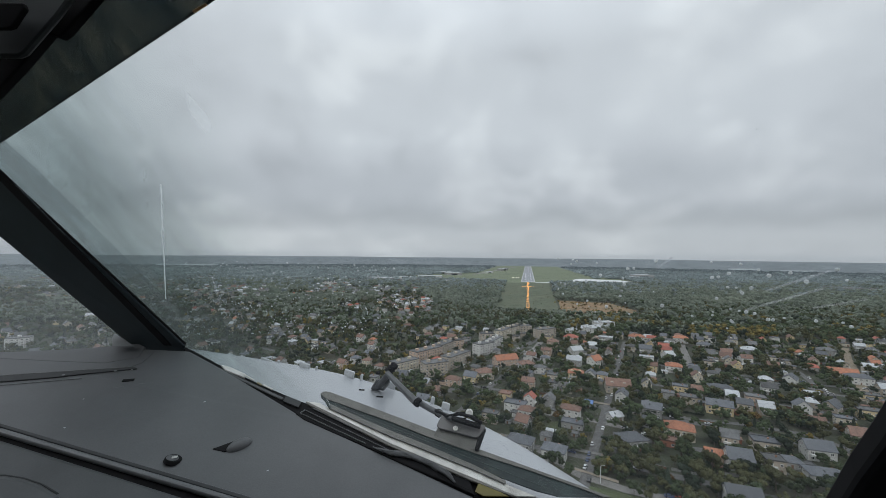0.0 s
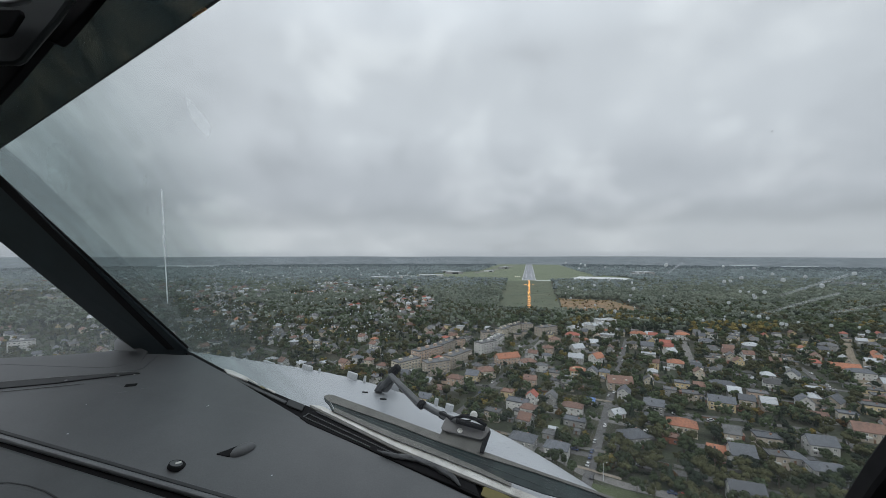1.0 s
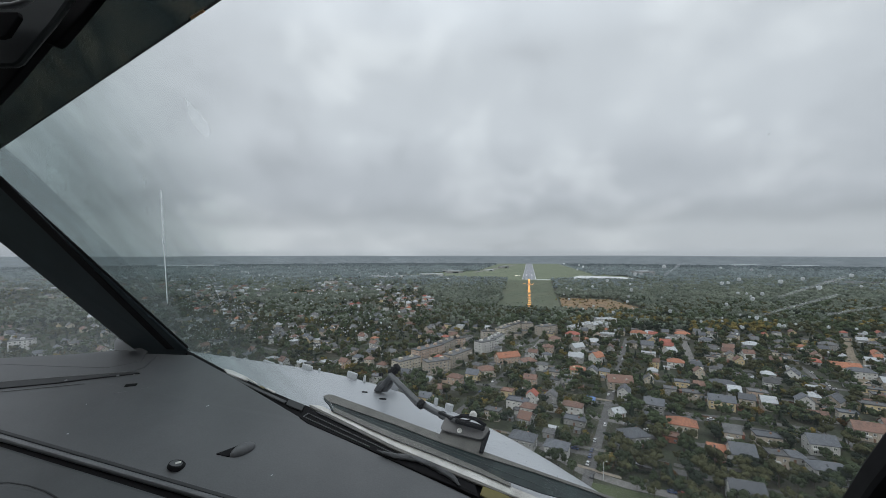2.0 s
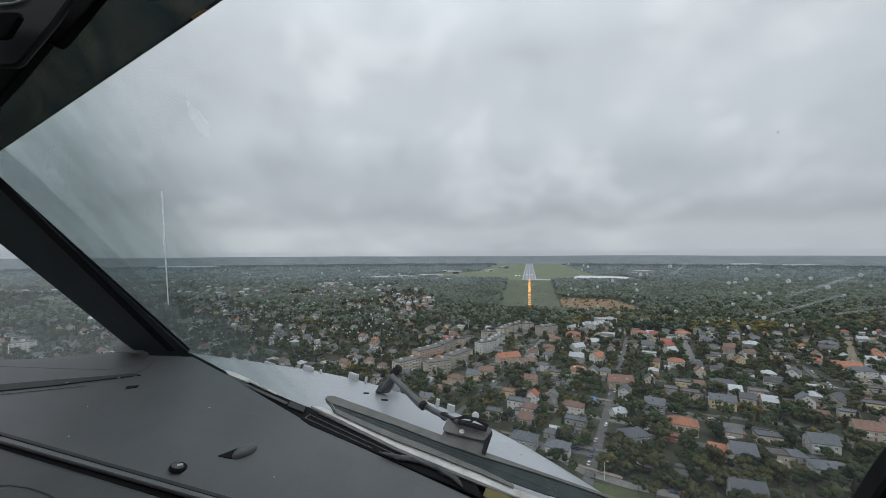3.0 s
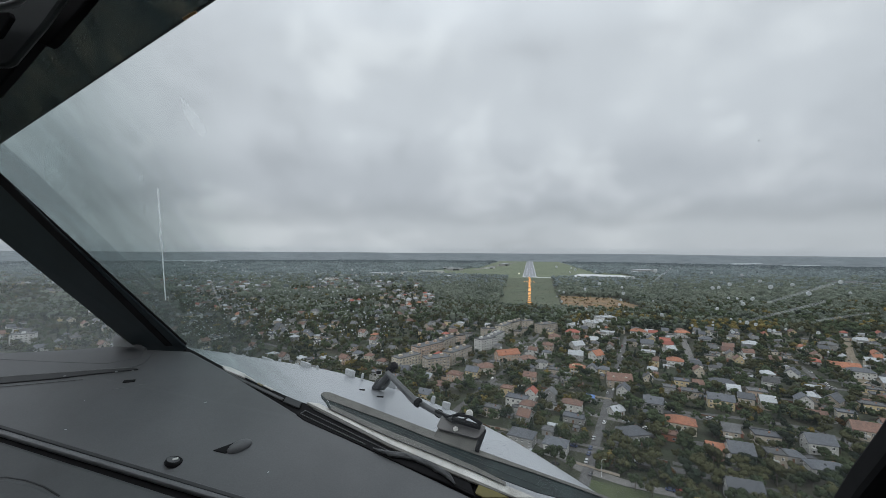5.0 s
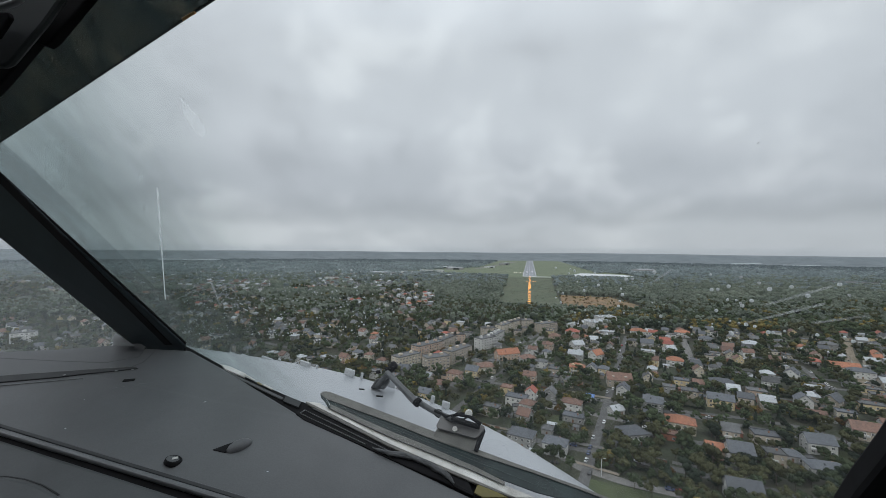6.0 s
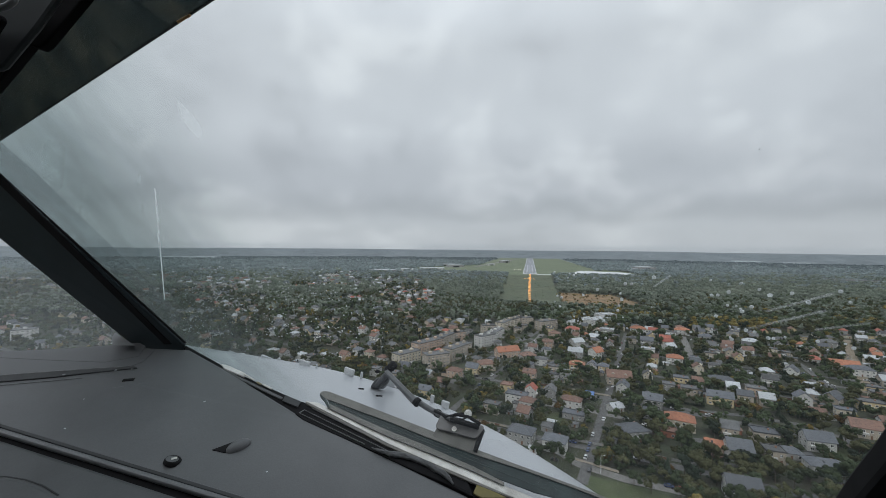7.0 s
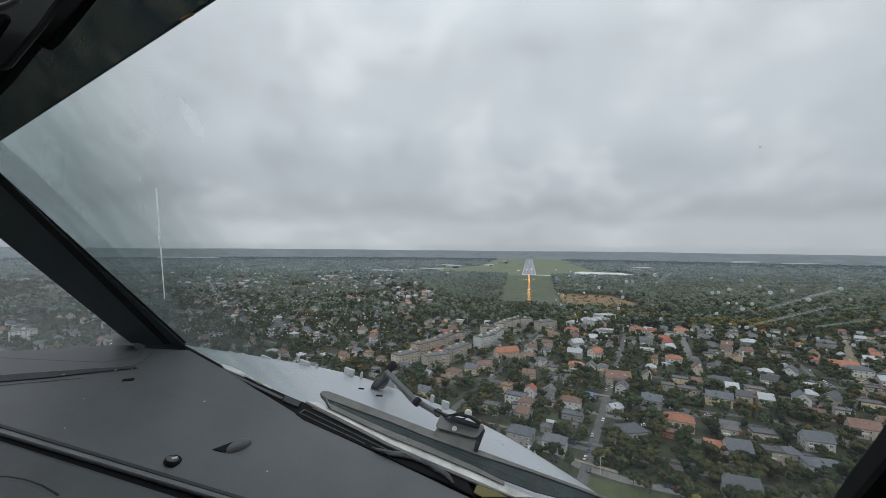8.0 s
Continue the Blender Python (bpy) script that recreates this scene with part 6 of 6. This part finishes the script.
# solid black bar paints the shade between cover and lower panel
part("gap", bar((-1.135, 0.725, -0.259), (-0.207, 0.545, -0.383), 0.05, 0.010, NG, 0.002), M_BLACK, shield, "black bar for the shade in the gap below the cover")
part("lower_panel", plate([(-1.116, 0.713, -0.257), (-0.717, 0.635, -0.311), (-0.498, 0.591, -0.341), (-0.36, 0.563, -0.36), (-0.235, 0.537, -0.377), (-0.27, 0.49, -0.388), (-0.714, 0.458, -0.364)], -NG * 0.03, 0.006), M_COVER_LOW, shield, "dark grey lower panel")
part("panel_seam", tube([(-0.666, 0.568, -0.335), (-0.634, 0.573, -0.336), (-0.604, 0.571, -0.339), (-0.571, 0.564, -0.343), (-0.536, 0.552, -0.35)], 0.0013, 8), M_GROOVE, shield, "curved dark seam", smooth=True)
for a, b in (((-0.639, 0.761, -0.273), (-0.621, 0.768, -0.272)), ((-0.601, 0.779, -0.27), (-0.59, 0.783, -0.27)), ((-0.573, 0.886, -0.241), (-0.565, 0.885, -0.242)), ((-0.451, 0.747, -0.291), (-0.445, 0.746, -0.292))):
    part("scuff", bar(a, b, 0.0016, 0.0003, NG, 0.0001), M_TRIM, shield, "pale scuff")
NS = Vector((0.30, 0.10, 1.0)).normalized()
screw = part("screw", disc((-0.417, 0.613, -0.336), NS, 0.0132, 0.0068, 0.0014, top=0.90), M_BLACK, shield, "black ringed fastener")
part("screw_head", disc((-0.4165, 0.612, -0.3295), NS, 0.0090, 0.0010, 0.0005), M_WIPER, screw, "dark metal head")
# slot made broad and bright to paint the highlight on the head
part("slot", bar((-0.4215, 0.6090, -0.3282), (-0.4105, 0.6155, -0.3282), 0.0055, 0.0006, NS, 0.0002), M_BOLT, screw, "bright slot, widened for the highlight")
# black plate on the cover paints the shade inside the outlet
outlet = part("air_outlet", plate([(-0.37, 0.64, -0.328), (-0.343, 0.661, -0.324), (-0.322, 0.649, -0.329), (-0.349, 0.637, -0.331)], -NG * 0.004, 0.0004), M_BLACK, shield, "dark open air outlet")


def flap_bm():
    bm = bmesh.new()
    bmesh.ops.create_uvsphere(bm, u_segments=20, v_segments=12, radius=1.0)
    a, b = Vector((-0.347, 0.639, -0.332)), Vector((-0.318, 0.665, -0.326))
    along = (b - a).normalized()
    m = Matrix((along, NG.cross(along), NG)).transposed().to_4x4()
    bmesh.ops.transform(bm, matrix=Matrix.Translation(a.lerp(b, 0.5)) @ m @ Matrix.Diagonal(((b - a).length / 2, 0.011, 0.011, 1)), verts=bm.verts[:])
    return bm


part("flap", flap_bm(), M_COVER, outlet, "rounded grey flap", smooth=True)
# black bar stands for the dark inside of the slot
part("small_slot", bar((-0.637, 0.784, -0.265), (-0.618, 0.79, -0.265), 0.008, 0.003, NG, 0.0008), M_BLACK, shield, "small dark slot")
# demist slot: its inner shade is a black plate, with ribs on top
vent = part("demist_slot", plate([(-0.2693, 0.7346, -0.3074), (-0.2626, 0.7489, -0.3037), (-0.2537, 0.7576, -0.3018), (-0.1929, 0.7268, -0.3156), (-0.0918, 0.6775, -0.338), (-0.0321, 0.655, -0.3493), (0.0502, 0.6228, -0.3652), (0.0568, 0.5972, -0.3733), (0.0142, 0.6157, -0.3645), (-0.031, 0.6322, -0.3562), (-0.0789, 0.6518, -0.3467), (-0.1302, 0.6738, -0.3362), (-0.1844, 0.6949, -0.3257), (-0.2486, 0.7209, -0.3131)], -NG * 0.006, 0.001), M_BLACK, shield, "black demist slot")
part("rim", bar((-0.2616, 0.734, -0.3061), (-0.2544, 0.7438, -0.3038), 0.0016, 0.003, NG, 0.0006), M_TRIM, vent)
part("rib", bar((-0.2565, 0.7435, -0.3037), (-0.0804, 0.664, -0.3408), 0.0011, 0.003, NG, 0.0004), M_COVER, vent)
part("rib", bar((-0.2616, 0.734, -0.3061), (-0.1256, 0.6753, -0.334), 0.0011, 0.003, NG, 0.0004), M_COVER, vent)
# shade under the sealant bead, put in as a black plate
part("hollow", plate([(-0.1149, 0.6698, -0.338), (-0.0808, 0.6671, -0.3414), (-0.0225, 0.6507, -0.3508), (0.025, 0.619, -0.3638), (0.0571, 0.6004, -0.3718), (0.0142, 0.6171, -0.3636), (-0.031, 0.6337, -0.3552), (-0.0791, 0.6534, -0.3456)], -NG * 0.004, 0.0008), M_BLACK, shield, "black plate for the shade under the sealant")


def sealant_bm():
    bm = tube([(-0.1114, 0.6661, -0.3352), (-0.0971, 0.6604, -0.338), (-0.0795, 0.6563, -0.3406), (-0.0585, 0.6548, -0.3426), (-0.0365, 0.65, -0.3457), (-0.0148, 0.642, -0.3498), (0.0036, 0.6319, -0.3542), (0.017, 0.6227, -0.3579), (0.0264, 0.6105, -0.3623)], [0.0010, 0.0024, 0.0044, 0.0046, 0.0042, 0.0048, 0.0046, 0.004, 0.0016], 14)
    bmesh.ops.subdivide_edges(bm, edges=bm.edges[:], cuts=3, use_grid_fill=True)
    for v in bm.verts:
        v.co += 0.0013 * noise.noise_vector(v.co * 170) + 0.0008 * noise.noise_vector(v.co * 520)
    return bm


seam = part("sealant", sealant_bm(), M_SEALANT, shield, "lumpy grey sealant bead", smooth=True)
part("yellow_tag", plate([(0.0637, 0.6144, -0.3655), (0.0874, 0.6067, -0.3696), (0.1099, 0.5964, -0.3744), (0.07, 0.5931, -0.3724), (0.057, 0.5994, -0.3695)], -NG * 0.003, 0.001), M_YELLOW, shield, "dull yellow tag")
for p, q in (((-0.45, 0.745, -0.292), (-0.446, 0.747, -0.291)), ((-0.648, 0.819, -0.254), (-0.645, 0.821, -0.254)), ((-0.632, 0.658, -0.304), (-0.629, 0.658, -0.304)), ((-0.267, 0.609, -0.346), (-0.265, 0.611, -0.346)), ((-0.662, 0.726, -0.281), (-0.661, 0.726, -0.281))):
    part("dust_speck", bar(p, q, 0.0016, 0.0006, NG, 0.0002), M_TAB, shield, "pale dust speck")
pad = part("pad", plate([(-0.783, 0.552, -0.32), (-0.618, 0.561, -0.33), (-0.572, 0.556, -0.335), (-0.52, 0.54, -0.344), (-0.509, 0.489, -0.36), (-0.674, 0.476, -0.351)], -NG * 0.012, 0.005), M_COVER_LOW, shield, "dark padded corner")

# sun visor and overhead panel
visor = empty("sun_visor", CK, "smoked plastic sun visor above the windscreen", "sun visor")
part("sheet", plate([(-0.988, 0.787, 0.151), (-0.624, 0.548, 0.148), (-0.127, 0.221, 0.144), (-0.071, 0.183, 0.144), (-0.129, 0.195, 0.173), (-0.496, 0.394, 0.223)], NW * 0.004, 0.0005), M_VISOR, visor)
part("rim", bar((-0.879, 0.717, 0.151), (-0.091, 0.197, 0.145), 0.0012, 0.002, NW, 0.0004), M_SEALANT, visor, "pale polished edge")
part("clip", bar((-0.151, 0.231, 0.14), (-0.139, 0.224, 0.14), 0.0014, 0.001, NW, 0.0003), M_ORANGE, visor, "orange edge clip")
for p, q in (((-0.278, 0.298, 0.162), (-0.282, 0.304, 0.158)), ((-0.245, 0.281, 0.156), (-0.248, 0.286, 0.153)), ((-0.367, 0.354, 0.165), (-0.365, 0.356, 0.161)), ((-0.316, 0.335, 0.149), (-0.319, 0.34, 0.146)), ((-0.383, 0.366, 0.163), (-0.385, 0.37, 0.161)),
             ((-0.412, 0.394, 0.154), (-0.41, 0.394, 0.153)), ((-0.537, 0.483, 0.149), (-0.536, 0.484, 0.146)), ((-0.469, 0.427, 0.16), (-0.475, 0.433, 0.157))):
    part("scuff", bar(p, q, 0.0012, 0.00004, NW, 0), M_SCUFF, visor, "pale scuff")
part("crease", bar((-0.217, 0.261, 0.158), (-0.229, 0.282, 0.144), 0.0006, 0.00004, NW, 0), M_SCUFF, visor, "faint vertical crease")
overhead = empty("overhead_panel", CK @ pose(-0.0065, 0, 0.003), "dark grey overhead panel with a round knob", "overhead panel")
# black plate painted for the dark gap between panel and visor
part("frame", plate([(-0.275, 0.235, 0.08), (-0.254, 0.235, 0.103), (-0.236, 0.235, 0.125), (-0.23, 0.235, 0.123), (-0.226, 0.235, 0.126), (-0.212, 0.235, 0.143), (-0.195, 0.235, 0.164), (-0.276, 0.235, 0.164)], (0, 0.006, 0), 0.001), M_BLACK, overhead)
part("body", plate([(-0.263, 0.225, 0.105), (-0.244, 0.225, 0.105), (-0.24, 0.225, 0.107), (-0.221, 0.225, 0.13), (-0.207, 0.225, 0.15), (-0.264, 0.225, 0.15)], (0, 0.004, 0), 0.002), M_PANEL, overhead)
# black plate paints the shade of the panel's recess
part("recess", plate([(-0.256, 0.218, 0.133), (-0.234, 0.218, 0.133), (-0.233, 0.218, 0.13), (-0.24, 0.218, 0.119), (-0.243, 0.218, 0.118), (-0.255, 0.218, 0.118)], (0, 0.003, 0), 0.0008), M_BLACK, overhead)


def ring_bm():
    c = Vector((-0.232, 0.212, 0.138))
    return tube([c + Vector((0.0150 * math.cos(k * math.tau / 16), -0.002, 0.0072 * math.sin(k * math.tau / 16))) for k in range(17)], 0.0017, 8)


part("knob_ring", ring_bm(), M_RING, overhead, "satin knob ring", smooth=True)

# raindrops on the glass
def build_drops():
    r = np.random.default_rng(3)
    inside = [Vector((-0.417, 0.635, -0.02)), Vector((-0.616, 0.938, -0.206)), Vector((0.089, 0.286, -0.008)), Vector((0.223, 0.196, -0.007)), Vector((0.247, 0.218, -0.048)), Vector((0.105, 0.336, -0.074))]
    bm = bmesh.new()

    def bead(p, size, flat):
        turn = NW.to_track_quat("Z", "Y").to_matrix().to_4x4()
        bmesh.ops.create_icosphere(bm, subdivisions=1, radius=1.0, matrix=Matrix.Translation(p) @ turn @ Matrix.Diagonal((size, size, size * flat, 1)))

    for _ in range(760):
        a, b = r.random(), r.random()
        p = inside[0].lerp(inside[1], a).lerp(Vector((-0.035, 0.377, -0.017)).lerp(Vector((-0.042, 0.459, -0.101)), a), b)
        bead(p, 0.0005 + 0.0009 * r.random() ** 3, 0.9)
    for _ in range(66):
        a, b = r.random(), r.random()
        p = inside[2].lerp(inside[5], a).lerp(inside[3].lerp(inside[4], a), b)
        bead(p, 0.0006 + 0.0008 * r.random(), 0.95)
    for _ in range(150):
        t, k = r.random() ** 0.7, r.random()
        p = Vector((0.085, 0.895, -0.393)).lerp(Vector((0.257, 0.79, -0.455)), t).lerp(Vector((0.067, 0.707, -0.364)).lerp(Vector((0.2, 0.644, -0.393)), t), k * k * 0.8)
        bead(p + Vector((0, -0.004, 0.006)), 0.0006 + 0.0008 * r.random(), 0.5)
    specks = bmesh.new()
    corners = [Vector(p) for p in ((-0.1573, 0.2965, 0.159), (0.1574, 0.1508, 0.0897), (0.2094, 0.2019, -0.0035), (-0.3916, 0.6087, -0.0106))]
    for _ in range(11):
        a, b = r.random(), r.random() ** 0.7
        p = corners[0].lerp(corners[1], a).lerp(corners[3].lerp(corners[2], a), b)
        turn = NW.to_track_quat("Z", "Y").to_matrix().to_4x4() @ pose(0, 0, 0, 0, 0, r.uniform(20, 70))
        size = 0.00014 + 0.00014 * r.random() ** 2
        bmesh.ops.create_icosphere(specks, subdivisions=1, radius=1.0, matrix=Matrix.Translation(p) @ turn @ Matrix.Diagonal((size * r.uniform(1, 4), size, size * 0.4, 1)))
    dirt = new("insect_specks", mesh_of("insect_specks", specks, M_TRIM))
    dirt.matrix_basis = CK
    tagged(dirt, "tiny dark insect specks on the windscreen", "dirt", kind="stuff")
    for f in bm.faces:
        f.smooth = True
    ob = new("raindrops", mesh_of("raindrops", bm, M_DROP))
    ob.matrix_basis = CK
    tagged(ob, "small clear raindrops scattered on the windscreen", "raindrops", kind="stuff")


build_drops()
